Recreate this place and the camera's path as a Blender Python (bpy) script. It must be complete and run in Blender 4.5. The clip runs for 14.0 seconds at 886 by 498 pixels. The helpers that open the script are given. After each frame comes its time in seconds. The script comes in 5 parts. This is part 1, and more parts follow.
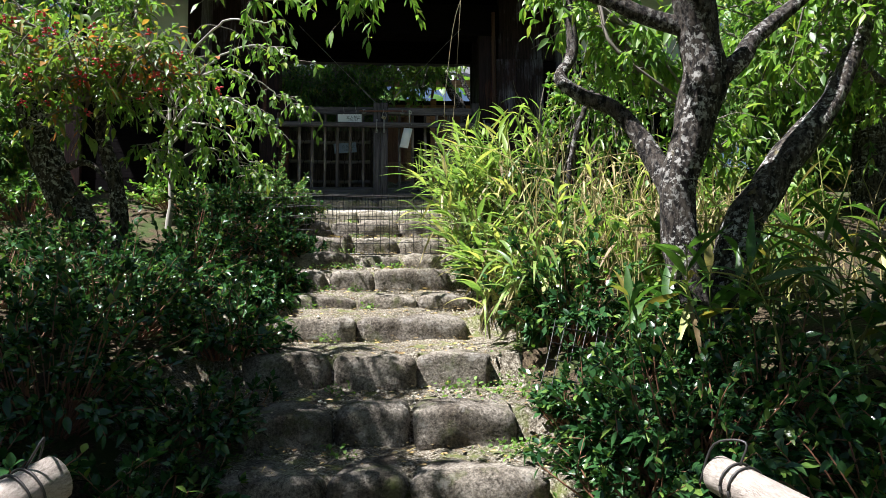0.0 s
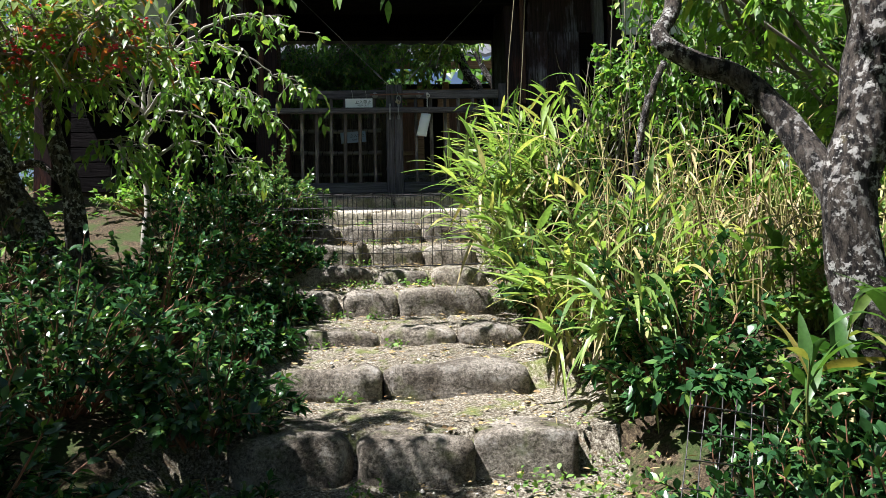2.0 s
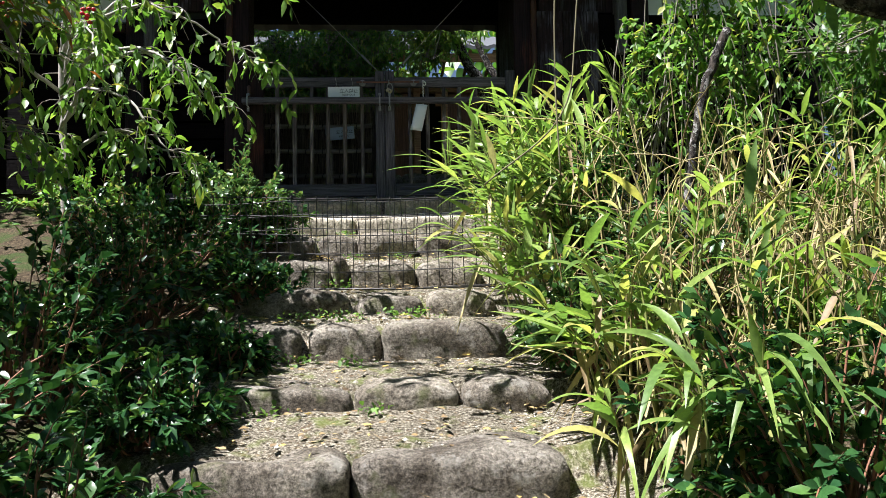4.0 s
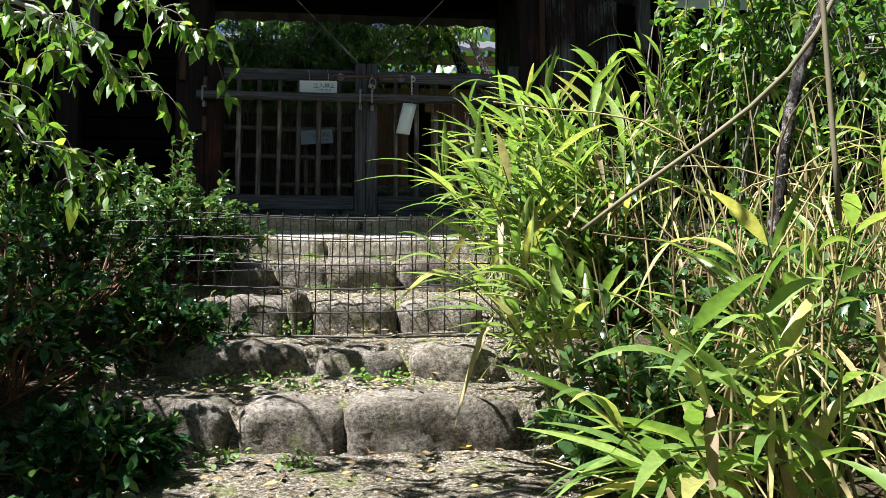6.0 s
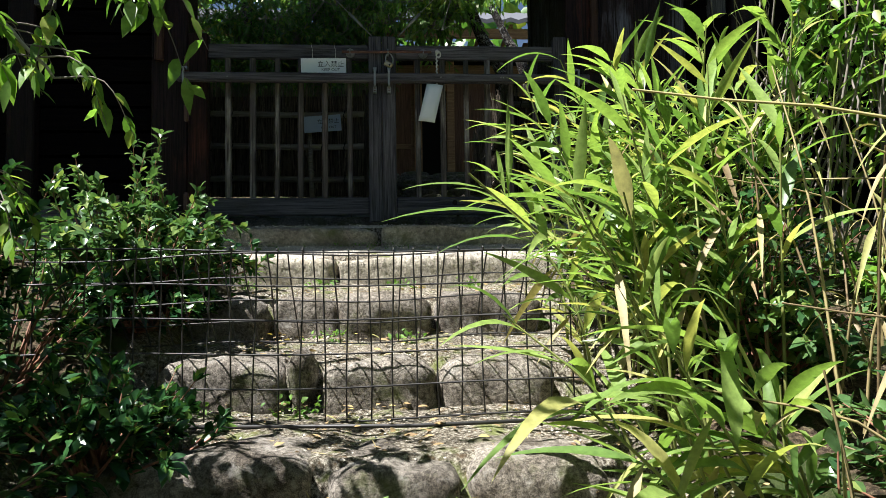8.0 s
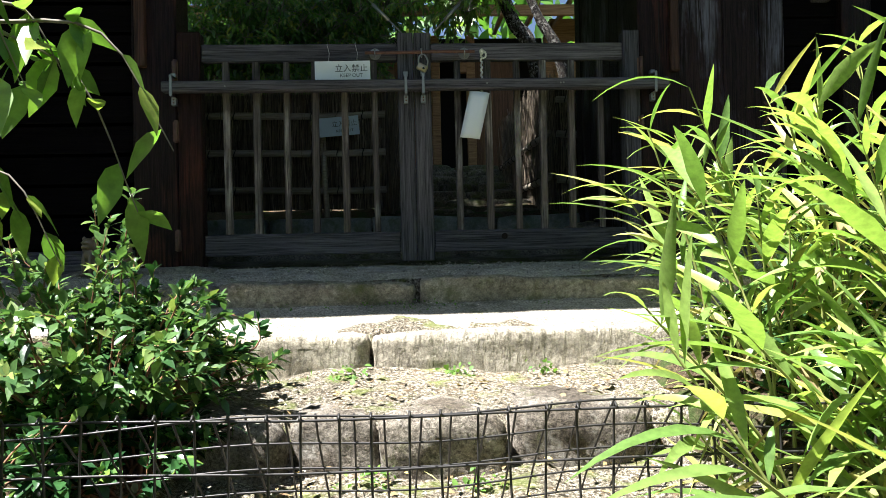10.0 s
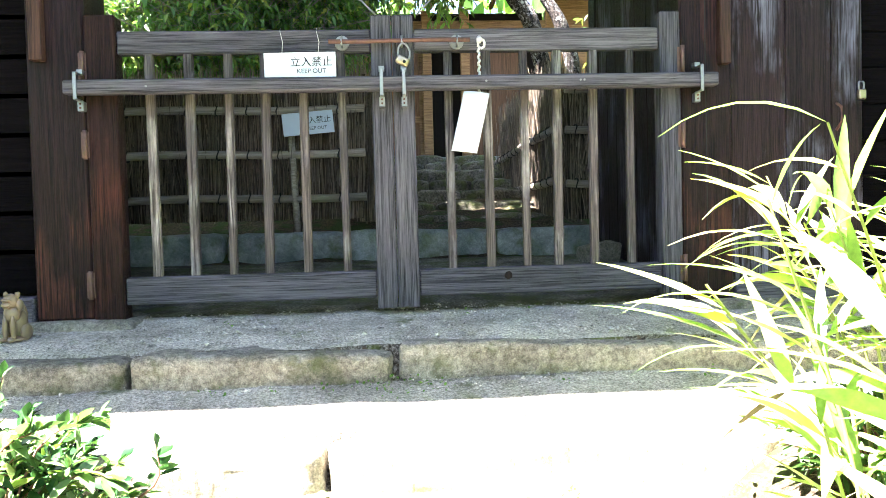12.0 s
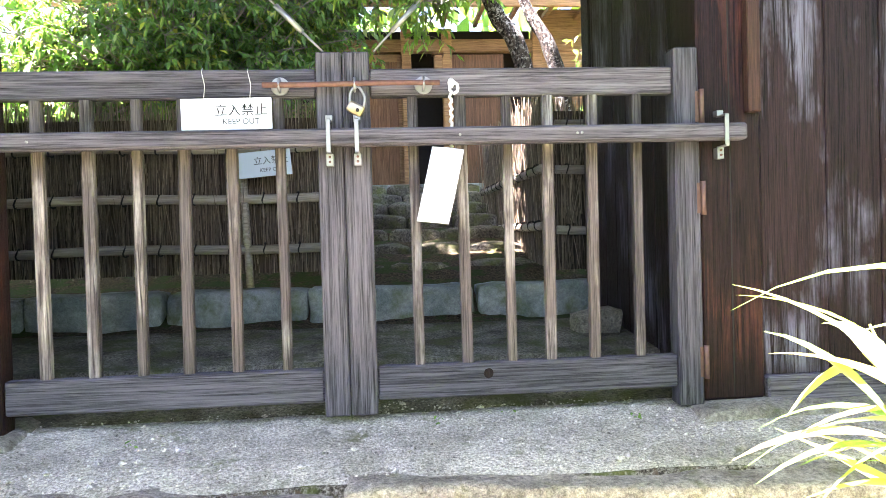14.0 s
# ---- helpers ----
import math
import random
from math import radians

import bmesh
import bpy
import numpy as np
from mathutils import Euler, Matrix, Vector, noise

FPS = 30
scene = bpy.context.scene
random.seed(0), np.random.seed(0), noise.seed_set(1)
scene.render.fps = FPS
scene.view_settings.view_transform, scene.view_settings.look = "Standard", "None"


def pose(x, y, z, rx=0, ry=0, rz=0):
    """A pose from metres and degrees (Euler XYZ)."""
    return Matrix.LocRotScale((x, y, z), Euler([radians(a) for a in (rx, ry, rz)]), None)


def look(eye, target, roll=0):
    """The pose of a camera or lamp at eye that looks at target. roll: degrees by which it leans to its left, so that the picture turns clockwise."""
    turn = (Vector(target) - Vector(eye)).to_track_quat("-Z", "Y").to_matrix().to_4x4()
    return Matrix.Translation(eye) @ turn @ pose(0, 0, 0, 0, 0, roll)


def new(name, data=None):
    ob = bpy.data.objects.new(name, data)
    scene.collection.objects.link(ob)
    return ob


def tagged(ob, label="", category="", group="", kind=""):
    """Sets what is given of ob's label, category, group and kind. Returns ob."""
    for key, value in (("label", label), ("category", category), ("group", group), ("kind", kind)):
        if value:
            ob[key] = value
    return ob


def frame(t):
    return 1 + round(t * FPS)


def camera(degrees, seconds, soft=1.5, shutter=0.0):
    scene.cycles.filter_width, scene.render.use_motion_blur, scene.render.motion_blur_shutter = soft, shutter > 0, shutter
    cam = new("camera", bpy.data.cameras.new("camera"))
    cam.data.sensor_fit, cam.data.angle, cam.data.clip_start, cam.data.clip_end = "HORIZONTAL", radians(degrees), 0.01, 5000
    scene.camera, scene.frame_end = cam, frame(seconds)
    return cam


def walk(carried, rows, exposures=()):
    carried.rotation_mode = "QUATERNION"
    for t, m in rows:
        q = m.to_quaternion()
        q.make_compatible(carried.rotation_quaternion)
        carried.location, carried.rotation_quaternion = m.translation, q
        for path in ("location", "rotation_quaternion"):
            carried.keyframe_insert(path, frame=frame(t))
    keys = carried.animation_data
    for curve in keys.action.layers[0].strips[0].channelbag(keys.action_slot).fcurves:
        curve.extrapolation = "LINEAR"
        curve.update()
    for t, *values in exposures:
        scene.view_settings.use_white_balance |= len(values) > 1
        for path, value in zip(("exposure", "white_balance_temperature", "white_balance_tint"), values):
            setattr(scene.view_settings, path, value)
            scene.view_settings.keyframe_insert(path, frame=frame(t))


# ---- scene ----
cam = camera(63.6, 14.0, 0.6)
PATH = [
    (0, (-0.507, 0.216, 1.409), (-0.381, 2.206, 1.567), -0.3),
    (0.5, (-0.541, 0.455, 1.428), (-0.419, 2.445, 1.585), -0.5),
    (1, (-0.525, 0.753, 1.497), (-0.403, 2.744, 1.638), -0.8),
    (1.5, (-0.597, 0.995, 1.549), (-0.471, 2.987, 1.677), -0.5),
    (2, (-0.646, 1.245, 1.656), (-0.535, 3.238, 1.776), -1.3),
    (2.5, (-0.61, 1.484, 1.679), (-0.499, 3.477, 1.8), -1.5),
    (3, (-0.623, 1.715, 1.73), (-0.514, 3.709, 1.842), -1.5),
    (5.5, (-0.531, 3.006, 1.897), (-0.381, 4.994, 2.058), -0.1),
    (6, (-0.555, 3.188, 1.968), (-0.397, 5.175, 2.127), 0.0),
    (6.5, (-0.624, 3.381, 2.024), (-0.473, 5.369, 2.179), -0.1),
    (7, (-0.639, 3.63, 2.066), (-0.491, 5.618, 2.218), -0.5),
    (9.5, (-0.729, 4.665, 2.592), (-0.61, 6.661, 2.6), -1.0),
    (10, (-0.792, 4.865, 2.671), (-0.677, 6.862, 2.682), -1.3),
    (10.5, (-0.789, 5.098, 2.774), (-0.678, 7.095, 2.785), -1.3),
    (11, (-0.812, 5.288, 2.844), (-0.696, 7.285, 2.852), -1.3),
    (11.5, (-0.805, 5.436, 2.886), (-0.688, 7.432, 2.86), -1.4),
    (12, (-0.712, 5.631, 2.951), (-0.584, 7.626, 2.889), -1.5),
    (12.5, (-0.708, 5.791, 2.992), (-0.558, 7.784, 2.941), -1.3),
    (13, (-0.721, 5.933, 3.053), (-0.567, 7.926, 2.991), -1.3),
    (13.5, (-0.657, 6.07, 3.076), (-0.504, 8.064, 3.032), -1.5),
    (14, (-0.594, 6.19, 3.194), (-0.43, 8.183, 3.161), -1.55),
]
EXPOSURES = [(0, 1.7, 6050, 15), (7.2, 1.7, 6050, 14), (9.3, 1.65, 6150, 11), (9.7, 1.95, 6150, 12), (10.1, 2.5, 6150, 13), (10.5, 3.25, 6100, 15),
             (11.0, 4.35, 6150, 18), (12.0, 5.1, 6250, 22), (12.5, 5.45, 6400, 26), (13.5, 5.85, 6500, 30), (14, 5.7, 6600, 33)]
walk(cam, [(t, look(eye, target, roll)) for t, eye, target, roll in PATH], EXPOSURES)

# ---- daylight ----
SUN_DIR = Vector((-0.43, -0.13, 0.89)).normalized()
world = bpy.data.worlds.new("world")
scene.world = world
world.use_nodes = True
wn = world.node_tree.nodes
sky = wn.new("ShaderNodeTexSky")
sky.sky_type = "NISHITA"
sky.sun_disc = False
sky.sun_elevation = math.asin(SUN_DIR.z)
sky.sun_rotation = math.atan2(SUN_DIR.x, SUN_DIR.y)
wn["Background"].inputs["Strength"].default_value = 0.026
world.node_tree.links.new(sky.outputs[0], wn["Background"].inputs[0])
sun_data = bpy.data.lights.new("sun", "SUN")
sun_data.energy = 5.0
sun_data.angle = radians(0.5)
sun_data.color = (1.0, 0.965, 0.90)
sun = new("sun", sun_data)
sun.matrix_world = look(SUN_DIR * 40, (0, 0, 0))


# ---- materials ----
def material(name, rough=0.8, spec=0.3, metal=0.0):
    m = bpy.data.materials.new(name)
    m.use_nodes = True
    b = m.node_tree.nodes["Principled BSDF"]
    b.inputs["Roughness"].default_value = rough
    b.inputs["Specular IOR Level"].default_value = spec
    b.inputs["Metallic"].default_value = metal
    return m, m.node_tree.nodes, m.node_tree.links, b


def noise_node(nt, scale, detail=6, coords="Object", stretch=(1, 1, 1), rough=0.6, twist=0.0):
    n, l = nt.nodes, nt.links
    tc = n.new("ShaderNodeTexCoord")
    mp = n.new("ShaderNodeMapping")
    mp.inputs["Scale"].default_value = stretch
    l.new(tc.outputs[coords], mp.inputs[0])
    t = n.new("ShaderNodeTexNoise")
    t.inputs["Scale"].default_value = scale
    t.inputs["Detail"].default_value = detail
    t.inputs["Roughness"].default_value = rough
    t.inputs["Distortion"].default_value = twist
    l.new(mp.outputs[0], t.inputs["Vector"])
    return t.outputs["Fac"]


def ramp(nt, fac, *stops):
    r = nt.nodes.new("ShaderNodeValToRGB")
    e = r.color_ramp.elements
    while len(e) < len(stops):
        e.new(0.5)
    for k, (p, c) in zip(e, stops):
        k.position, k.color = p, (*c, 1)
    nt.links.new(fac, r.inputs[0])
    return r.outputs[0]


def mix(nt, fac, a, b, mode="MIX"):
    m = nt.nodes.new("ShaderNodeMix")
    m.data_type, m.blend_type = "RGBA", mode
    for sock, v in ((m.inputs[0], fac), (m.inputs[6], a), (m.inputs[7], b)):
        if isinstance(v, (int, float)):
            sock.default_value = v
        elif isinstance(v, tuple):
            sock.default_value = (*v, 1)
        else:
            nt.links.new(v, sock)
    return m.outputs[2]


def bump(nt, bsdf, fac, strength, dist):
    b = nt.nodes.new("ShaderNodeBump")
    b.inputs["Strength"].default_value = strength
    b.inputs["Distance"].default_value = dist
    nt.links.new(fac, b.inputs["Height"])
    old = bsdf.inputs["Normal"].links
    if old:
        nt.links.new(old[0].from_socket, b.inputs["Normal"])
    nt.links.new(b.outputs[0], bsdf.inputs["Normal"])


def wood(name, c0, c1, axis="z", rough=0.75, wear=None, wear_at=0.62, spec=0.25):
    """Sawn timber, grain along an axis; each piece differs by the object's random number."""
    m, n, l, b = material(name, rough, spec)
    nt = m.node_tree
    st = {"x": (0.02, 1, 1), "y": (1, 0.02, 1), "z": (1, 1, 0.02)}[axis]
    fine = ramp(nt, noise_node(nt, 240, 5, stretch=st, rough=0.7), (0.40, (0, 0, 0)), (0.56, (1, 1, 1)))
    broad = noise_node(nt, 45, 6, stretch=tuple(max(v, 0.035) for v in st), rough=0.7, twist=1.6)
    blot = noise_node(nt, 5.5, 5, stretch={"x": (0.4, 1, 1), "y": (1, 0.4, 1), "z": (1, 1, 0.4)}[axis])
    col = mix(nt, fine, c0, c1)
    col = mix(nt, 0.5, col, ramp(nt, broad, (0.40, tuple(v * 0.5 for v in c0)), (0.60, c1)))
    if wear:
        mask = ramp(nt, blot, (wear_at, (0, 0, 0)), (wear_at + 0.14, (0.85, 0.85, 0.85)))
        streak = ramp(nt, broad, (0.42, (0, 0, 0)), (0.6, (1, 1, 1)))
        col = mix(nt, mix(nt, 1.0, mask, streak, "MULTIPLY"), col, wear)
    oi = n.new("ShaderNodeObjectInfo")
    tone = ramp(nt, oi.outputs["Random"], (0, (0.72, 0.72, 0.74)), (1, (1.25, 1.2, 1.16)))
    l.new(mix(nt, 1.0, col, tone, "MULTIPLY"), b.inputs["Base Color"])
    bump(nt, b, fine, 0.6, 0.002)
    bump(nt, b, broad, 0.7, 0.005)
    return m


def stone(name, c0, c1, moss=0.0, grain=60, depth=0.006, pale=None, even=0.0, tooled=False):
    m, n, l, b = material(name, 0.9, 0.2)
    nt = m.node_tree
    g = noise_node(nt, grain, 8, rough=0.75)
    big = noise_node(nt, 5, 5)
    speck = noise_node(nt, grain * 5, 2)
    col = mix(nt, ramp(nt, big, (0.40, (0, 0, 0)), (0.60, (1, 1, 1))), c0, c1)
    col = mix(nt, 1.0 - even, col, ramp(nt, g, (0.38, (0.35, 0.34, 0.32)), (0.5, (0.95, 0.94, 0.92)), (0.62, (1.6, 1.58, 1.54))), "MULTIPLY")
    col = mix(nt, 0.5 - 0.3 * even, col, ramp(nt, speck, (0.40, (0.1, 0.1, 0.1)), (0.60, (0.85, 0.85, 0.82))), "SOFT_LIGHT")
    if pale:
        lich = noise_node(nt, 11, 7, rough=0.75)
        col = mix(nt, ramp(nt, lich, (0.55, (0, 0, 0)), (0.68, (0.8, 0.8, 0.8))), col, pale)
    if moss:
        mo = noise_node(nt, 7, 6)
        col = mix(nt, ramp(nt, mo, (0.62 - moss, (0, 0, 0)), (0.75 - moss * 0.6, (0.8, 0.8, 0.8))), col, (0.10, 0.12, 0.035))
    oi = n.new("ShaderNodeObjectInfo")
    tone = ramp(nt, oi.outputs["Random"], (0, (0.8, 0.79, 0.78)), (1, (1.15, 1.13, 1.08)))
    l.new(mix(nt, 1.0, col, tone, "MULTIPLY"), b.inputs["Base Color"])
    bump(nt, b, g, 0.9, depth)
    bump(nt, b, noise_node(nt, grain * 0.3, 6), 0.6, depth * 2)
    if tooled:  # slanting chisel strokes
        tc, mp, w = n.new("ShaderNodeTexCoord"), n.new("ShaderNodeMapping"), n.new("ShaderNodeTexNoise")
        mp.inputs["Rotation"].default_value = (0, radians(35), 0)
        mp.inputs["Scale"].default_value = (34, 8, 7)
        w.inputs["Scale"].default_value, w.inputs["Detail"].default_value = 1.0, 3
        l.new(tc.outputs["Object"], mp.inputs[0])
        l.new(mp.outputs[0], w.inputs["Vector"])
        bump(nt, b, w.outputs["Fac"], 0.9, 0.03)
    return m


def leaf(name, c0, c1, c2=None, gloss=0.42, trans=0.35):
    """A thin leaf: each one takes its own tone, and light comes through it."""
    m, n, l, b = material(name, gloss, 0.45)
    nt = m.node_tree
    geo = n.new("ShaderNodeNewGeometry")
    stops = [(0, c0), (0.8, c1)] + ([(0.97, c2)] if c2 else [])
    col = ramp(nt, geo.outputs["Random Per Island"], *stops)
    vein = noise_node(nt, 60, 3)
    col = mix(nt, 1.0, col, ramp(nt, vein, (0.3, (0.75, 0.75, 0.72)), (0.7, (1.2, 1.2, 1.15))), "MULTIPLY")
    l.new(col, b.inputs["Base Color"])
    tr = n.new("ShaderNodeBsdfTranslucent")
    l.new(mix(nt, 1.0, col, (1.3, 1.42, 0.75), "MULTIPLY"), tr.inputs[0])
    ms = n.new("ShaderNodeMixShader")
    ms.inputs[0].default_value = trans
    l.new(b.outputs[0], ms.inputs[1])
    l.new(tr.outputs[0], ms.inputs[2])
    l.new(ms.outputs[0], n["Material Output"].inputs["Surface"])
    bump(nt, b, vein, 0.25, 0.002)
    return m


def plain(name, c, rough=0.6, metal=0.0, vary=0.25, scale=25, spec=0.4):
    m, n, l, b = material(name, rough, spec, metal)
    nt = m.node_tree
    f = noise_node(nt, scale, 6)
    l.new(mix(nt, f, tuple(v * (1 - vary) for v in c), tuple(v * (1 + vary) for v in c)), b.inputs["Base Color"])
    bump(nt, b, f, 0.2, 0.002)
    return m


def soil():
    m, n, l, b = material("soil", 0.95, 0.1)
    nt = m.node_tree
    fine = noise_node(nt, 90, 8, rough=0.8)
    mid = noise_node(nt, 9, 6)
    big = noise_node(nt, 1.7, 5)
    col = ramp(nt, fine, (0.40, (0.022, 0.018, 0.013)), (0.50, (0.16, 0.14, 0.108)), (0.62, (0.54, 0.51, 0.44)))
    litter = noise_node(nt, 38, 4)
    col = mix(nt, ramp(nt, litter, (0.58, (0, 0, 0)), (0.66, (0.75, 0.75, 0.75))), col, (0.13, 0.085, 0.045))
    moss = mix(nt, noise_node(nt, 160, 4), (0.06, 0.09, 0.02), (0.22, 0.26, 0.07))
    mask = ramp(nt, mid, (0.54, (0, 0, 0)), (0.66, (0.7, 0.7, 0.7)))
    col = mix(nt, mask, col, moss)
    col = mix(nt, 1.0, col, ramp(nt, big, (0.3, (0.75, 0.74, 0.7)), (0.7, (1.15, 1.12, 1.05))), "MULTIPLY")
    l.new(col, b.inputs["Base Color"])
    bump(nt, b, fine, 0.9, 0.012)
    bump(nt, b, mid, 0.5, 0.03)
    return m


def mould():
    m, n, l, b = material("leaf_mould", 0.95, 0.1)
    nt = m.node_tree
    fine = noise_node(nt, 70, 8, rough=0.8)
    mid = noise_node(nt, 6, 6)
    col = ramp(nt, fine, (0.38, (0.018, 0.014, 0.009)), (0.5, (0.075, 0.055, 0.035)), (0.62, (0.18, 0.14, 0.085)))
    col = mix(nt, ramp(nt, mid, (0.48, (0, 0, 0)), (0.58, (0.8, 0.8, 0.8))), col, (0.045, 0.075, 0.02))
    l.new(col, b.inputs["Base Color"])
    bump(nt, b, fine, 0.9, 0.02)
    return m


def bark():
    m, n, l, b = material("bark", 0.9, 0.2)
    nt = m.node_tree
    f = noise_node(nt, 45, 8, stretch=(1, 1, 0.35), rough=0.7)
    lich = noise_node(nt, 34, 8, rough=0.75)
    big = noise_node(nt, 4, 5)
    col = ramp(nt, f, (0.44, (0.005, 0.004, 0.004)), (0.60, (0.075, 0.062, 0.05)))
    spots = ramp(nt, lich, (0.52, (0, 0, 0)), (0.56, (1, 1, 1)))
    area = ramp(nt, big, (0.44, (0.12, 0.12, 0.12)), (0.58, (0.9, 0.9, 0.9)))
    col = mix(nt, mix(nt, 1.0, spots, area, "MULTIPLY"), col, (0.45, 0.44, 0.41))
    yel = noise_node(nt, 6, 5)
    col = mix(nt, ramp(nt, yel, (0.64, (0, 0, 0)), (0.72, (0.6, 0.6, 0.6))), col, (0.22, 0.18, 0.05))
    l.new(col, b.inputs["Base Color"])
    bump(nt, b, f, 1.0, 0.02)
    bump(nt, b, lich, 0.5, 0.008)
    return m


M_SOIL = soil()
M_MOULD = mould()
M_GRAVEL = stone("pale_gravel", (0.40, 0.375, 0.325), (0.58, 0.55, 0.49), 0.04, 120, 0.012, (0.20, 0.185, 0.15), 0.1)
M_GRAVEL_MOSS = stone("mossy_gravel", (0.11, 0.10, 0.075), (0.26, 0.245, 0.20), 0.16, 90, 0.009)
M_STONE = stone("field_stone", (0.10, 0.086, 0.07), (0.26, 0.238, 0.208), 0.06, 75, 0.014, (0.38, 0.365, 0.33))
M_GRANITE = stone("hewn_granite", (0.36, 0.33, 0.265), (0.48, 0.445, 0.37), 0.03, 42, 0.02, None, 0.4, True)
M_PLINTH = stone("plinth_granite", (0.26, 0.24, 0.20), (0.42, 0.39, 0.33), 0.06, 55, 0.022, None, 0.35)
M_MOSSY = stone("mossy_granite", (0.17, 0.20, 0.195), (0.33, 0.36, 0.355), 0.12, 50, 0.006, None, 0.7)
M_INNER = stone("inner_step_stone", (0.085, 0.08, 0.062), (0.19, 0.18, 0.15), 0.14, 60, 0.008)
M_GATE = wood("gate_wood_upright", (0.014, 0.012, 0.016), (0.15, 0.14, 0.158), "z", 0.7)
M_GATE_X = wood("gate_wood_level", (0.014, 0.012, 0.016), (0.155, 0.145, 0.163), "x", 0.7)
M_BAR = wood("gate_bar_wood", (0.03, 0.022, 0.02), (0.15, 0.125, 0.115), "z", 0.7, (0.50, 0.46, 0.42), 0.54)
M_POST = wood("column_wood", (0.004, 0.0025, 0.003), (0.026, 0.013, 0.013), "z", 0.5, (0.095, 0.034, 0.022), 0.56, 0.15)
M_STILE = wood("red_stile_wood", (0.006, 0.0035, 0.003), (0.032, 0.015, 0.013), "z", 0.55, (0.085, 0.028, 0.018), 0.54, 0.12)
M_BOARD = wood("burnt_board", (0.004, 0.0025, 0.003), (0.036, 0.020, 0.021), "z", 0.55, (0.17, 0.17, 0.225), 0.51, 0.15)
# dark wood set nearly black: deep shade is put into its colour
M_CLAP_SHADED = wood("clapboard_wood_shaded", (0.0025, 0.002, 0.0022), (0.006, 0.0045, 0.005), "x", 0.8, (0.03, 0.018, 0.015), 0.66, 0.04)
M_STRIP = wood("strip_wood", (0.03, 0.014, 0.010), (0.12, 0.055, 0.036), "z", 0.6, (0.04, 0.02, 0.015), 0.5)
M_HOUSE = wood("house_wood", (0.20, 0.11, 0.055), (0.44, 0.27, 0.14), "x", 0.6)
M_DOOR = wood("house_door_wood", (0.11, 0.055, 0.03), (0.26, 0.14, 0.08), "z", 0.6)
M_LOG = wood("peeled_log", (0.24, 0.21, 0.18), (0.44, 0.40, 0.355), "y", 0.7, (0.14, 0.12, 0.105), 0.52)
M_POLE = wood("bamboo_pole", (0.24, 0.21, 0.16), (0.42, 0.38, 0.31), "x", 0.55)
M_PLASTER = plain("white_plaster", (0.72, 0.73, 0.74), 0.9, 0, 0.08, 9)
M_TILE = plain("roof_tile", (0.085, 0.088, 0.095), 0.5, 0, 0.3, 20)
M_STEEL = plain("zinc_steel", (0.30, 0.30, 0.29), 0.5, 0.8, 0.2, 60)
M_RUST = plain("rusty_iron", (0.17, 0.085, 0.062), 0.75, 0.4, 0.6, 50)
M_WIRE = plain("mesh_wire", (0.05, 0.048, 0.046), 0.5, 0.6, 0.4, 60)
M_HINGE = plain("brown_iron", (0.15, 0.085, 0.065), 0.6, 0.5, 0.4, 60)
M_BRASS = plain("old_brass", (0.42, 0.34, 0.22), 0.4, 0.9, 0.3, 60)
M_SIGN = plain("sign_plastic", (0.80, 0.81, 0.82), 0.4, 0, 0.02, 8)
M_SIGN_OLD = plain("sign_plastic_faded", (0.50, 0.58, 0.66), 0.5, 0, 0.06, 12)
M_PAPER = plain("sleeved_paper", (0.78, 0.80, 0.83), 0.25, 0, 0.03, 8, 0.6)
M_INK = plain("black_ink", (0.015, 0.015, 0.017), 0.5, 0, 0.05)
M_ROPE = plain("white_cord", (0.66, 0.64, 0.60), 0.9, 0, 0.2, 90)
M_TIE = plain("black_twine", (0.02, 0.018, 0.016), 0.9, 0, 0.3, 60)
M_CERAMIC = plain("gilt_ceramic", (0.24, 0.17, 0.10), 0.35, 0, 0.45, 40, 0.6)
M_BARK = bark()
M_TWIG = plain("twig_bark", (0.16, 0.14, 0.115), 0.85, 0, 0.5, 60)
M_TWIG_PALE = plain("lichened_twig_bark", (0.33, 0.31, 0.27), 0.85, 0, 0.5, 40)
M_STEM = plain("green_stem", (0.20, 0.22, 0.06), 0.6, 0, 0.4, 30)
M_STRAW_STEM = plain("pale_vine_bark", (0.17, 0.15, 0.085), 0.8, 0, 0.4, 30)
M_SHRUB_STEM = plain("red_stem", (0.20, 0.09, 0.05), 0.7, 0, 0.4, 40)
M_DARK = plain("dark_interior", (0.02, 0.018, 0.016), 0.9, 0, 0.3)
M_GLOSSY = leaf("glossy_leaf", (0.014, 0.050, 0.018), (0.038, 0.105, 0.030), (0.13, 0.21, 0.04), 0.26, 0.18)
# lighter copy of the glossy leaf, sun and waxy highlights put into its colour
M_GLOSSY_LIT = leaf("glossy_leaf_lit", (0.03, 0.08, 0.028), (0.10, 0.18, 0.06), (0.24, 0.30, 0.09), 0.26, 0.3)
M_CHERRY = leaf("cherry_leaf", (0.065, 0.145, 0.025), (0.17, 0.30, 0.055), (0.30, 0.36, 0.07), 0.42, 0.45)
M_BLADE = leaf("bamboo_blade", (0.10, 0.185, 0.045), (0.27, 0.37, 0.095), (0.46, 0.40, 0.15), 0.38, 0.42)
M_BLADE_DARK = leaf("ginger_blade", (0.035, 0.095, 0.02), (0.09, 0.18, 0.035), (0.30, 0.22, 0.06), 0.4, 0.35)
M_VINE = leaf("vine_leaf", (0.07, 0.17, 0.03), (0.165, 0.30, 0.055), (0.33, 0.34, 0.08), 0.45, 0.45)
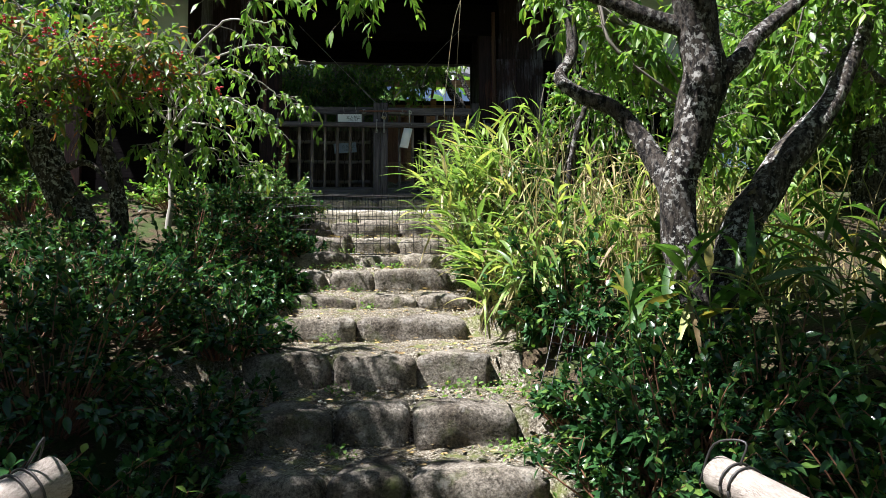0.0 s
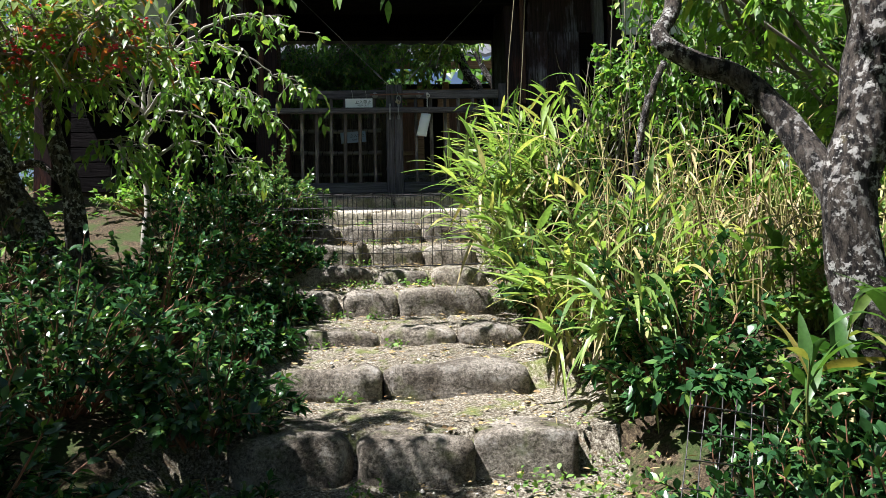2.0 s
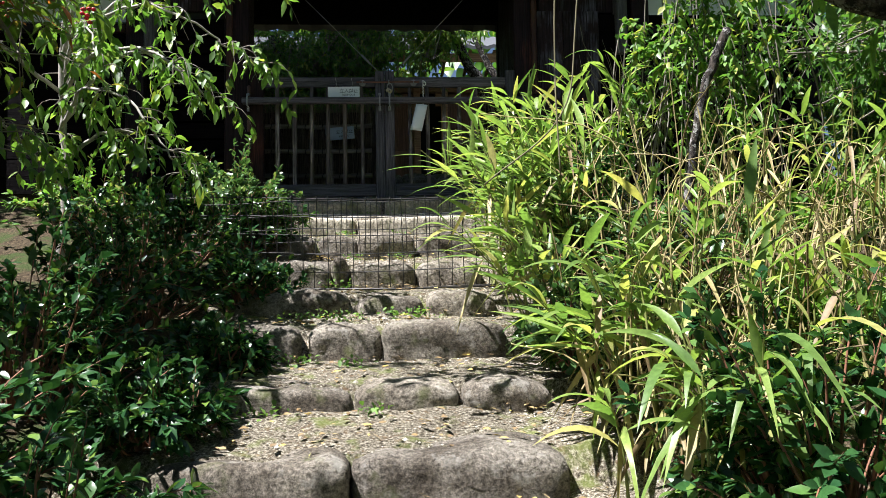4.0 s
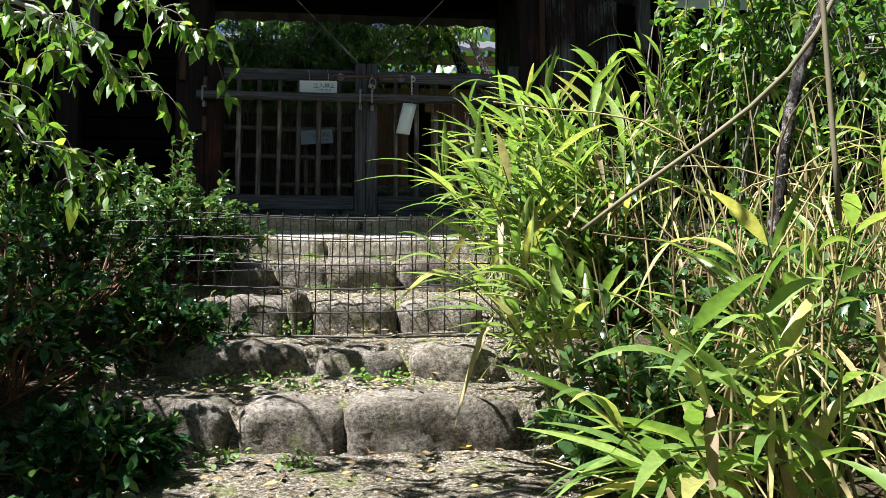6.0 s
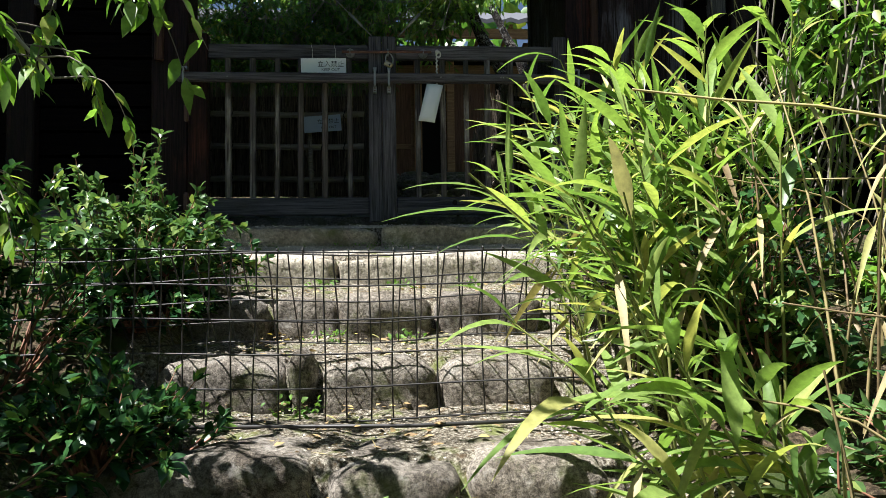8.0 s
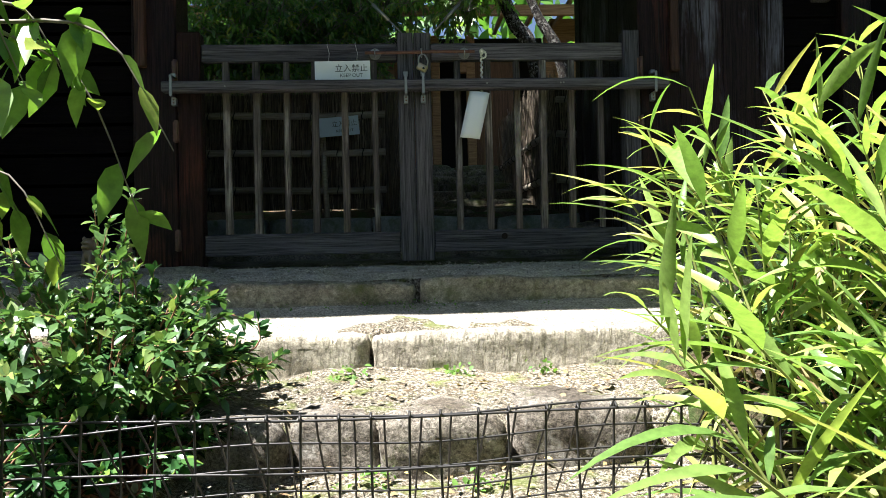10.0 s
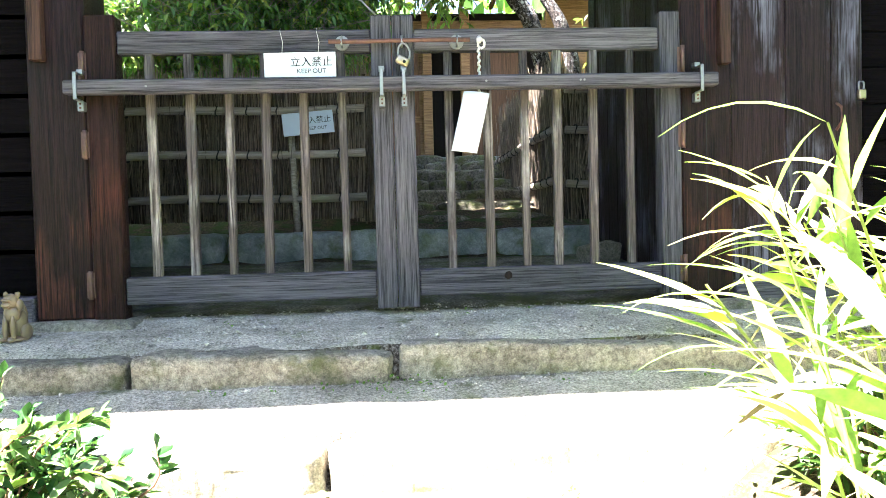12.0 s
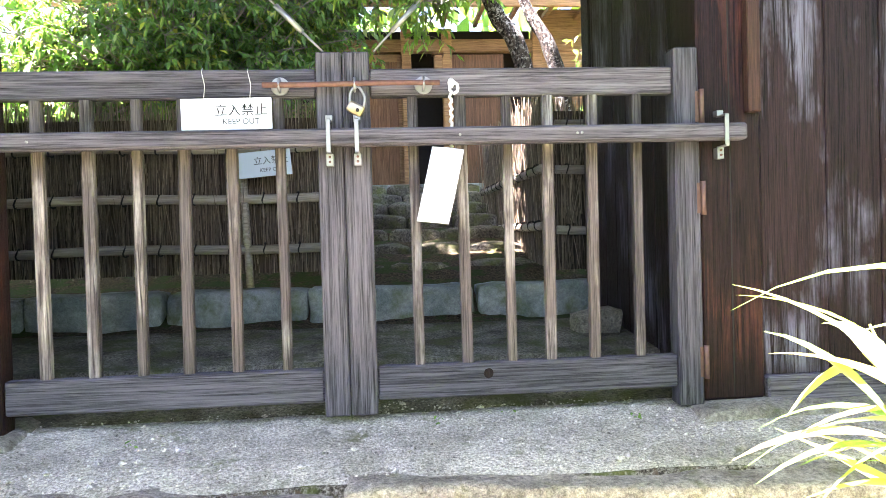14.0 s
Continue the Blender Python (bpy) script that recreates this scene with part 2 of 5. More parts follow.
M_TREE = leaf("tree_leaf", (0.036, 0.10, 0.02), (0.10, 0.22, 0.038), (0.24, 0.28, 0.05), 0.42, 0.4)
M_NANDINA = leaf("russet_leaf", (0.07, 0.15, 0.025), (0.17, 0.25, 0.045), (0.45, 0.13, 0.04), 0.42, 0.4)
M_STRAW = leaf("straw", (0.17, 0.115, 0.06), (0.42, 0.35, 0.16), (0.28, 0.30, 0.09), 0.6, 0.2)
M_WEED = leaf("weed_leaf", (0.06, 0.14, 0.025), (0.15, 0.27, 0.05), None, 0.6, 0.35)
M_FALLEN = leaf("fallen_leaf", (0.16, 0.10, 0.05), (0.36, 0.26, 0.12), (0.55, 0.40, 0.10), 0.7, 0.1)
M_BRUSH = leaf("brushwood_twig", (0.075, 0.058, 0.042), (0.24, 0.19, 0.14), (0.40, 0.33, 0.25), 0.8, 0.02)
M_BERRY = plain("red_berry", (0.50, 0.03, 0.04), 0.35, 0, 0.2, 30)

# ---- mesh helpers ----
rng = np.random.default_rng(7)


def mesh_from(name, verts, faces, smooth=False):
    me = bpy.data.meshes.new(name)
    me.from_pydata([tuple(v) for v in np.asarray(verts, float).tolist()], [], faces)
    if smooth:
        me.polygons.foreach_set("use_smooth", [True] * len(me.polygons))
    me.update()
    return me


def bm_mesh(name, bm, smooth=False):
    me = bpy.data.meshes.new(name)
    if smooth:
        for f in bm.faces:
            f.smooth = True
    bm.to_mesh(me)
    bm.free()
    return me


def part(name, data, mat, parent=None, label=""):
    """One mesh object, under a thing or a part; data: a bmesh or a mesh."""
    me = bm_mesh(name, data) if isinstance(data, bmesh.types.BMesh) else data
    if mat and not me.materials:
        me.materials.append(mat)
    ob = new(name, me)
    if parent is not None:
        ob.parent = parent
    if label:
        tagged(ob, label)
    return ob


def thing(name, label, category, group="", kind="", at=(0, 0, 0)):
    ob = new(name)
    ob.location = at
    ob.empty_display_size = 0.1
    return tagged(ob, label, category, group, kind)


def box(x0, x1, y0, y1, z0, z1, bevel=0.006, seg=1):
    bm = bmesh.new()
    bmesh.ops.create_cube(bm, size=1)
    for v in bm.verts:
        v.co = ((x0 + x1) / 2 + v.co.x * (x1 - x0), (y0 + y1) / 2 + v.co.y * (y1 - y0), (z0 + z1) / 2 + v.co.z * (z1 - z0))
    if bevel:
        bmesh.ops.bevel(bm, geom=list(bm.edges), offset=bevel, segments=seg, affect="EDGES")
    return bm


def tube_data(path, radii, sides=8, verts=None, faces=None, wobble=0.0):
    """A round bar along a path, tapered by its radii, appended to verts and faces."""
    verts = [] if verts is None else verts
    faces = [] if faces is None else faces
    p = np.asarray(path, float)
    r = np.broadcast_to(np.asarray(radii, float), (len(p),))
    d = np.gradient(p, axis=0)
    d /= np.linalg.norm(d, axis=1, keepdims=True) + 1e-9
    ref = np.array([0.0, 0, 1]) if abs(d[0][2]) < 0.8 else np.array([1.0, 0, 0])
    start = len(verts)
    for i in range(len(p)):
        u = np.cross(d[i], ref)
        u /= np.linalg.norm(u) + 1e-9
        w = np.cross(d[i], u)
        for k in range(sides):
            a = 2 * math.pi * k / sides
            q = r[i]
            if wobble:
                q *= 1 + wobble * noise.noise(Vector((*(p[i] * 5 + k * 0.9),)))
            verts.append(p[i] + (u * math.cos(a) + w * math.sin(a)) * q)
    for i in range(len(p) - 1):
        for k in range(sides):
            a, b = start + i * sides + k, start + i * sides + (k + 1) % sides
            faces.append((a, b, b + sides, a + sides))
    faces.append(tuple(range(start, start + sides))[::-1])
    faces.append(tuple(range(len(verts) - sides, len(verts))))
    return verts, faces


def tube(name, path, radii, mat, parent=None, sides=8, label="", wobble=0.0):
    v, f = tube_data(path, radii, sides, wobble=wobble)
    return part(name, mesh_from(name, v, f, True), mat, parent, label)


CURVES = {}


def smooth_path(points, steps=6, jitter=0.0):
    """A rounded line through the points."""
    p = np.asarray(points, float)
    n = len(p)
    if (n, steps) not in CURVES:
        e = np.eye(n)
        q = np.vstack([2 * e[0] - e[1], e, 2 * e[-1] - e[-2]])
        rows = []
        for i in range(1, n):
            a, b, c, d = q[i - 1:i + 3]
            for t in np.arange(steps) / steps:
                rows.append(0.5 * (2 * b + (c - a) * t + (2 * a - 5 * b + 4 * c - d) * t * t + (3 * b - a - 3 * c + d) * t ** 3))
        rows.append(e[-1])
        CURVES[n, steps] = np.array(rows)
    out = CURVES[n, steps] @ p
    if jitter:
        out[1:] += rng.normal(0, jitter, out[1:].shape)
    return out


def unit(a):
    return a / (np.linalg.norm(a, axis=-1, keepdims=True) + 1e-9)


def blades(name, base, way, up, length, width, droop=0.3, fold=0.25, rows=3, wide=0.4):
    """Many leaves in one mesh: a folded, tapering, drooping blade on every base point."""
    base, way, up = np.asarray(base, float), unit(np.asarray(way, float)), np.asarray(up, float)
    n = len(base)
    length = np.broadcast_to(length, (n,))[:, None]
    width = np.broadcast_to(width, (n,))[:, None]
    droop = np.broadcast_to(droop, (n,))[:, None]
    side = unit(np.cross(way, up))
    nor = unit(np.cross(side, way))
    vs = [base]
    for k in range(1, rows + 1):
        s = k / (rows + 1)
        w = width * 0.5 * (s / wide) ** 0.7 if s < wide else width * 0.5 * ((1 - s) / (1 - wide)) ** 0.75
        c = base + way * length * s - np.array([0, 0, 1.0]) * length * droop * s * s
        vs += [c - side * w + nor * w * fold, c, c + side * w + nor * w * fold]
    vs.append(base + way * length - np.array([0, 0, 1.0]) * length * droop)
    m = len(vs)
    verts = np.stack(vs, 1).reshape(-1, 3)
    one = [(0, 2, 1), (0, 3, 2)]
    for k in range(rows - 1):
        a = 1 + 3 * k
        one += [(a, a + 1, a + 4), (a, a + 4, a + 3), (a + 1, a + 2, a + 5), (a + 1, a + 5, a + 4)]
    a = 1 + 3 * (rows - 1)
    one += [(a, a + 1, m - 1), (a + 1, a + 2, m - 1)]
    faces = (np.array(one)[None] + (np.arange(n) * m)[:, None, None]).reshape(-1, 3)
    me = bpy.data.meshes.new(name)
    me.vertices.add(len(verts))
    me.vertices.foreach_set("co", verts.ravel())
    me.loops.add(faces.size)
    me.loops.foreach_set("vertex_index", faces.ravel().astype(np.int32))
    me.polygons.add(len(faces))
    me.polygons.foreach_set("loop_start", (np.arange(len(faces)) * 3).astype(np.int32))
    me.polygons.foreach_set("use_smooth", [True] * len(faces))
    me.update(calc_edges=True)
    return me


def sticks(name, a, b, r0, r1, mat_sides=3):
    """Many thin straight twigs in one mesh."""
    a, b = np.asarray(a, float), np.asarray(b, float)
    n = len(a)
    d = unit(b - a)
    u = unit(np.cross(d, np.array([0.3, 0.9, 0.2])))
    w = np.cross(d, u)
    vs = []
    for p, r in ((a, r0), (b, r1)):
        r = np.broadcast_to(r, (n,))[:, None]
        for k in range(mat_sides):
            t = 2 * math.pi * k / mat_sides
            vs.append(p + (u * math.cos(t) + w * math.sin(t)) * r)
    verts = np.stack(vs, 1).reshape(-1, 3)
    s = mat_sides
    one = [(k, (k + 1) % s, s + (k + 1) % s, s + k) for k in range(s)]
    faces = (np.array(one)[None] + (np.arange(n) * 2 * s)[:, None, None]).reshape(-1, 4)
    return mesh_from(name, verts, faces.tolist(), True)

# ---- ground ----
STEPS = [  # front edge, top height, joints across
    (-0.75, -0.25, (-1.2, -0.7, -0.2, 0.12)), (-0.2, -0.06, (-1.15, -0.62, -0.1, 0.15)), (0.35, 0.10, (-1.2, -0.8, -0.3, 0.1)),
    (0.95, 0.26, (-1.2, -0.66, -0.25, 0.12)), (1.6, 0.44, (-1.15, -0.8, -0.35, 0.1)), (2.25, 0.62, (-1.2, -0.62, -0.2, 0.1)),
    (2.79, 0.80, (-1.16, -0.763, -0.472, 0.05)), (3.20, 0.984, (-1.16, -0.77, -0.447, 0.0)), (3.66, 1.175, (-1.25, -0.83, -0.424, -0.05)),
    (4.28, 1.348, (-1.32, -0.754, -0.10)), (4.86, 1.482, (-1.34, -0.775, -0.38, -0.05)), (5.42, 1.672, (-1.36, -1.02, -0.68, -0.12)),
    (5.82, 1.815, (-1.42, -0.832, -0.476, -0.1)), (6.45, 2.010, (-1.42, -0.995, -0.905, -0.51, -0.12)), (6.93, 2.20, (-1.66, -1.145, -0.865, -0.49, -0.06)),
]
PROFILE_Y = np.array([-400.0, -30, -6, -1.2, -0.75, 0.35, 2.25, 2.79, 3.66, 4.86, 5.82, 6.93, 7.5, 8.06, 8.5, 9.7, 10.0, 10.25, 14.0, 15.5, 40, 400])
PROFILE_Z = np.array([-1.2, -1.2, -0.7, -0.42, -0.34, 0.03, 0.52, 0.74, 1.11, 1.42, 1.75, 2.17, 2.35, 2.53, 2.575, 2.68, 2.70, 2.84, 3.56, 3.7, 4.5, 6.0])


def slope(y):
    return np.interp(y, PROFILE_Y, PROFILE_Z)


def ground_height(x, y):
    x, y = np.asarray(x, float), np.asarray(y, float)
    z = slope(y)
    edge = np.array([s[0] for s in STEPS] + [7.5, 7.94])
    tops = np.array([-0.42] + [s[1] - 0.012 for s in STEPS] + [2.36, 2.555])
    k = np.searchsorted(edge + 0.10, y)
    first = np.append(-1.5, edge + 0.10)
    last = np.append(edge + 0.10, 8.6)
    rise = np.append(np.full(len(STEPS) + 1, 0.058), (0.095, 0.0))  # earth banked up against the next riser
    stair = tops[k] + rise[k] * np.clip((y - first[k]) / (last[k] - first[k]), 0, 1)
    on = np.clip((x + 1.62) / 0.2, 0, 1) * np.clip((0.28 - x) / 0.2, 0, 1) * (y < 7.6) * (y > -1)
    on = np.maximum(on, (y > 7.4) * (y < 9.0) * (x > -4.2) * (x < 3.2))
    flat = np.where(y > 8.06, 2.550 + (y - 8.06) * 0.075, stair)
    side = 0.06 + 0.10 * np.clip((np.abs(x + 0.65) - 1.0) / 1.2, 0, 1.5) * (y < 8)
    return z * (1 - on) + flat * on + side * (1 - on)


def build_ground():
    xs = np.concatenate([[-400, -120, -40, -15, -8, -5], np.arange(-4, -1.9, 0.15), np.arange(-1.9, 0.6, 0.03), np.arange(0.6, 4.2, 0.15), [5, 8, 15, 40, 120, 400]])
    ys = np.concatenate([[-400, -120, -40, -15, -8, -4], np.arange(-3, 1.6, 0.1), np.arange(1.6, 8.6, 0.028), np.arange(8.6, 16, 0.1), [17, 20, 26, 40, 120, 400]])
    gx, gy = np.meshgrid(xs, ys)
    z = ground_height(gx, gy)
    for i in range(len(ys)):
        for j in range(len(xs)):
            x, y = xs[j], ys[i]
            if abs(x) < 6 and -5 < y < 17:
                amp = 0.012 if 7.9 < y < 9.3 else 0.028
                z[i, j] += amp * noise.noise(Vector((x * 3.1, y * 3.1, 0.3))) + 0.4 * amp * noise.noise(Vector((x * 13, y * 13, 4)))
            else:
                z[i, j] += 0.3 * noise.noise(Vector((x * 0.1, y * 0.1, 0.3)))
    nx = len(xs)
    faces = [(i * nx + j, i * nx + j + 1, (i + 1) * nx + j + 1, (i + 1) * nx + j) for i in range(len(ys) - 1) for j in range(nx - 1)]
    verts = np.stack([gx.ravel(), gy.ravel(), z.ravel()], 1)
    me = mesh_from("ground", verts, faces, True)
    me.materials.append(M_SOIL)
    me.materials.append(M_MOULD)
    for p in me.polygons:
        x, y, _ = p.center
        wob = 0.12 * noise.noise(Vector((x * 3, y * 3, 7)))
        steps_zone = -1.55 + wob < x < 0.12 + wob and -3 < y < 7.6
        p.material_index = 0 if steps_zone or (7.4 < y < 8.3 and -4.2 < x < 3.2) else 1
    ob = part("ground", me, None)
    tagged(ob, "pale gritty soil with moss and leaf litter", "ground", kind="structure")


build_ground()


def rough_block(x0, x1, y0, y1, z0, z1, seed, round_off=0.07, lump=0.03, cuts=7, crown=0.015):
    """A worn block of stone: a box with its corners rounded off and lumps on its faces."""
    bm = bmesh.new()
    bmesh.ops.create_cube(bm, size=2)
    bmesh.ops.subdivide_edges(bm, edges=list(bm.edges), cuts=cuts, use_grid_fill=True)
    h = Vector(((x1 - x0) / 2, (y1 - y0) / 2, (z1 - z0) / 2))
    c = Vector(((x0 + x1) / 2, (y0 + y1) / 2, (z0 + z1) / 2))
    r = min(round_off, min(h) * 0.9)
    rs = random.Random(seed)
    skew = [rs.uniform(-0.06, 0.06) for _ in range(4)]
    for v in bm.verts:
        u = v.co.copy()
        p = Vector((u.x * h.x, u.y * h.y, u.z * h.z))
        inner = Vector([max(-(h[k] - r), min(h[k] - r, p[k])) for k in range(3)])
        d = p - inner
        if d.length > 1e-6:
            d = d.normalized() * r
        p = inner + d
        p.x += skew[0] * p.z + skew[1] * p.y
        p.z += skew[2] * 0.4 * p.x * (u.z > 0) + crown * (1 - u.x * u.x)
        p.y += skew[3] * p.x
        w = Vector((p.x * 4.5 + seed * 3.7, p.y * 4.5, p.z * 4.5))
        nrm = d.normalized() if d.length > 1e-6 else Vector((0, 0, 1))
        p += nrm * (lump * noise.noise(w) + lump * 0.45 * noise.noise(w * 3.3) + lump * 0.2 * noise.noise(w * 9))
        v.co = p + c
    for f in bm.faces:
        f.smooth = True
    return bm


# ---- steps ----
def build_steps():
    st = thing("stone_steps", "worn field-stone garden steps with gritty mossy treads", "steps", kind="structure")
    n = 0
    last = -0.42
    for y, z, joints in STEPS:
        for a, b in zip(joints[:-1], joints[1:]):
            n += 1
            rs = random.Random(n)
            gap = 0.004 + 0.007 * rs.random()
            squared = (y == 3.66 and a > -0.5)
            dz, dy = rs.uniform(-0.012, 0.012), rs.uniform(-0.03, 0.03)
            part("stone", rough_block(a + gap, b - gap, y + dy, y + dy + rs.uniform(0.27, 0.36), last - 0.09, z + dz - 0.01, n,
                                      0.02 if squared else 0.035 + 0.025 * rs.random(), 0.012 if squared else 0.026, 11), M_STONE, st)
        last = z
    return st


build_steps()


def build_kerbs():
    kerb = thing("granite_step", "pale hewn granite step with a tooled face", "step", kind="structure")
    for i, (a, b) in enumerate(((-1.78, -0.918), (-0.912, 0.34), (0.35, 1.2))):
        part("block", rough_block(a + 0.004, b - 0.004, 7.5, 7.83, 2.06, 2.377, 60 + i, 0.025, 0.014, 13, 0.002), M_GRANITE, kerb)
    plinth = thing("granite_plinth", "weathered granite kerb blocks along the gate", "kerb", kind="structure")
    for i, (a, b) in enumerate(((-4.1, -3.0), (-3.0, -2.35), (-2.35, -1.585), (-1.575, -0.728), (-0.718, 0.95), (0.96, 1.3), (1.31, 2.4), (2.41, 3.2))):
        part("block", rough_block(a + 0.006, b - 0.006, 7.925, 8.18, 2.30, 2.553, 80 + i, 0.032, 0.017, 13, 0.002), M_PLINTH, plinth)
    for i, (x0, x1) in enumerate(((-2.45, -1.72), (0.40, 1.35), (-3.4, -2.5), (1.4, 2.3))):
        ob = part("foundation_stone", rough_block(x0, x1, 8.36, 8.72, 2.45, 2.625, 120 + i, 0.035, 0.015, 9, 0.0), M_PLINTH)
        tagged(ob, "pale rough foundation stone under a gate column", "stone", "foundation stones", "structure")


build_kerbs()


def gravel_bed(x0, x1, y0, y1, lift):
    """A packed pale gravel surface laid over the ground."""
    xs, ys = np.arange(x0, x1, 0.05), np.arange(y0, y1, 0.04)
    v = [(x, y, gz(x, y) + lift + 0.008 * noise.noise(Vector((x * 4, y * 4, 2)))) for y in ys for x in xs]
    n = len(xs)
    v = [(x, y, z - 0.028 * max(0.0, 1 - (y - y0) / 0.14) - (0.06 if y == ys[-1] or x in (xs[0], xs[-1]) else 0)) for x, y, z in v]
    f = [(i * n + j, i * n + j + 1, (i + 1) * n + j + 1, (i + 1) * n + j) for i in range(len(ys) - 1) for j in range(n - 1)]
    return mesh_from("gravel", v, f, True)


def gz(x, y):
    return float(ground_height(np.array([x]), np.array([y]))[0])


bed = part("gravel_floor", gravel_bed(-2.7, 1.5, 8.02, 8.64, 0.024), M_GRAVEL)
tagged(bed, "packed pale grey gravel floor at the gate", "gravel", kind="structure")
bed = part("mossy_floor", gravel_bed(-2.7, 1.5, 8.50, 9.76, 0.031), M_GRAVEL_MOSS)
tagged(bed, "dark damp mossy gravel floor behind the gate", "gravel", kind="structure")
bed = part("gravel_tread", gravel_bed(-2.3, 1.3, 7.66, 8.0, 0.026), M_GRAVEL)
tagged(bed, "packed pale grey gravel tread between granite kerbs", "gravel", kind="structure")

# ---- gatehouse ----
GY = 8.5  # plane of the gate leaves


def build_gatehouse():
    h = thing("gatehouse", "old dark timber gatehouse with white plaster above", "gatehouse", kind="structure")
    # columns
    for x0, x1 in ((-2.11, -1.89), (0.452, 0.668)):
        part("column", box(x0, x1, GY - 0.02, GY + 0.20, 2.625, 5.0, 0.01), M_POST, h)
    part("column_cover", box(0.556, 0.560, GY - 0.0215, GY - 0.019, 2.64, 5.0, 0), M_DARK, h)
    for x0, x1, zb in ((-2.08, -2.03, 3.62), (0.606, 0.650, 3.578)):
        part("batten", box(x0, x1, GY - 0.06, GY - 0.022, zb, 4.9, 0.004), M_STRIP, h)
    for x in (-2.95, 1.535):
        part("post", box(x, x + 0.16, GY - 0.03, GY + 0.14, 2.6, 5.2, 0.008), M_POST, h)
    for x in (-2.79, 1.39):
        part("pale_post", box(x, x + 0.10, GY - 0.05, GY + 0.1, 3.95, 5.2, 0.008), M_GATE, h)
    for x in (-4.2, 3.2):
        part("post", box(x - 0.09, x + 0.09, GY - 0.03, GY + 0.14, 2.6, 5.2, 0.008), M_POST, h)
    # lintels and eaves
    part("lintel", box(-2.11, 0.70, GY - 0.04, GY + 0.22, 4.62, 5.0, 0.012), M_CLAP_SHADED, h)
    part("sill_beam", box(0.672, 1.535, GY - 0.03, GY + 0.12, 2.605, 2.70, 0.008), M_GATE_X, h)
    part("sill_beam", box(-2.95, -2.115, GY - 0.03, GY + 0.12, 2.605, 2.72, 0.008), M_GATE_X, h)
    part("rear_lintel", box(-2.7, 0.56, 9.86, 10.02, 4.80, 5.15, 0.012), M_CLAP_SHADED, h)
    # side walls of the front: boards below, plaster above
    boards = ((0.672, 0.905), (0.908, 1.10), (1.103, 1.235))
    door = thing("side_door", "dark burnt-board side door with iron padlock", "door", kind="structure")
    for a, b in boards:
        part("board", box(a, b, GY + 0.0, GY + 0.035, 2.70, 4.35, 0.003), M_BOARD, door)
    v, f = tube_data([(1.115, GY - 0.012, 3.42), (1.118, GY - 0.04, 3.40), (1.118, GY - 0.045, 3.34), (1.115, GY - 0.012, 3.31)], 0.006, 6)
    part("pull_handle", mesh_from("pull_handle", v, f, True), M_RUST, door)
    part("padlock", box(1.195, 1.225, GY - 0.045, GY - 0.02, 3.43, 3.47, 0.004), M_BRASS, door)
    v, f = tube_data(smooth_path([(1.2, GY - 0.03, 3.465), (1.2, GY - 0.03, 3.50), (1.22, GY - 0.03, 3.50), (1.22, GY - 0.03, 3.465)], 4), 0.004, 6)
    part("shackle", mesh_from("shackle", v, f, True), M_STEEL, door)
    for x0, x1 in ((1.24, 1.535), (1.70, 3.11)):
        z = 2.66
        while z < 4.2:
            part("clapboard", box(x0, x1, GY + 0.02 + 0.012 * math.sin(z * 9), GY + 0.05, z, z + 0.148, 0.004), M_CLAP_SHADED, h)
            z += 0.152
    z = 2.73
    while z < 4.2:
        part("clapboard", box(-4.11, -2.96, GY + 0.02, GY + 0.05, z, z + 0.148, 0.004), M_CLAP_SHADED, h)
        part("clapboard", box(-2.785, -2.115, GY + 0.03, GY + 0.06, z, z + 0.178, 0.004), M_CLAP_SHADED, h)
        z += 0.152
    for x0, x1 in ((-4.11, -2.955), (1.70, 3.11)):
        part("plaster_panel", box(x0, x1, GY + 0.02, GY + 0.09, 4.22, 5.2, 0.004), M_PLASTER, h)
        part("girt", box(x0, x1, GY - 0.02, GY + 0.1, 4.14, 4.215, 0.006), M_POST, h)
    # dark sheets added behind the front walls to stop light leaking through board gaps
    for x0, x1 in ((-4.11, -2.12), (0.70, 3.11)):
        part("light_stop_sheet", box(x0, x1, GY + 0.105, GY + 0.12, 2.62, 5.1, 0), M_DARK, h)
    for x0, x1 in ((-2.69, -2.115), (0.70, 1.39)):
        part("upper_board", box(x0, x1, GY + 0.06, GY + 0.10, 4.36, 5.2, 0.004), M_BOARD, h)
    # passage walls of upright boards
    y = 8.72
    while y < 9.9:
        part("passage_board", box(0.515, 0.545, y, y + 0.158, 2.66, 5.0, 0.004), M_BOARD, h)
        part("passage_board", box(-2.74, -2.71, y, y + 0.158, 2.66, 5.0, 0.004), M_BOARD, h)
        y += 0.162
    part("passage_sill", box(0.50, 0.60, 8.71, 9.9, 2.56, 2.655, 0.008), M_GATE_X, h)
    for x in (0.505, -2.78):
        part("rear_post", box(x, x + 0.14, 9.88, 10.02, 2.6, 5.0, 0.008), M_POST, h)
    part("rear_wall", box(-4.2, -2.64, 9.9, 9.98, 2.6, 5.2, 0), M_CLAP_SHADED, h)
    part("rear_wall", box(0.66, 3.2, 9.9, 9.98, 2.6, 5.2, 0), M_CLAP_SHADED, h)
    part("end_wall", box(-4.28, -4.2, 8.52, 9.98, 2.5, 5.2, 0), M_CLAP_SHADED, h)
    part("end_wall", box(3.2, 3.28, 8.52, 9.98, 2.5, 5.2, 0), M_CLAP_SHADED, h)
    ceil = part("ceiling", box(-4.2, 3.2, 8.55, 9.95, 5.16, 5.2, 0), M_CLAP_SHADED)
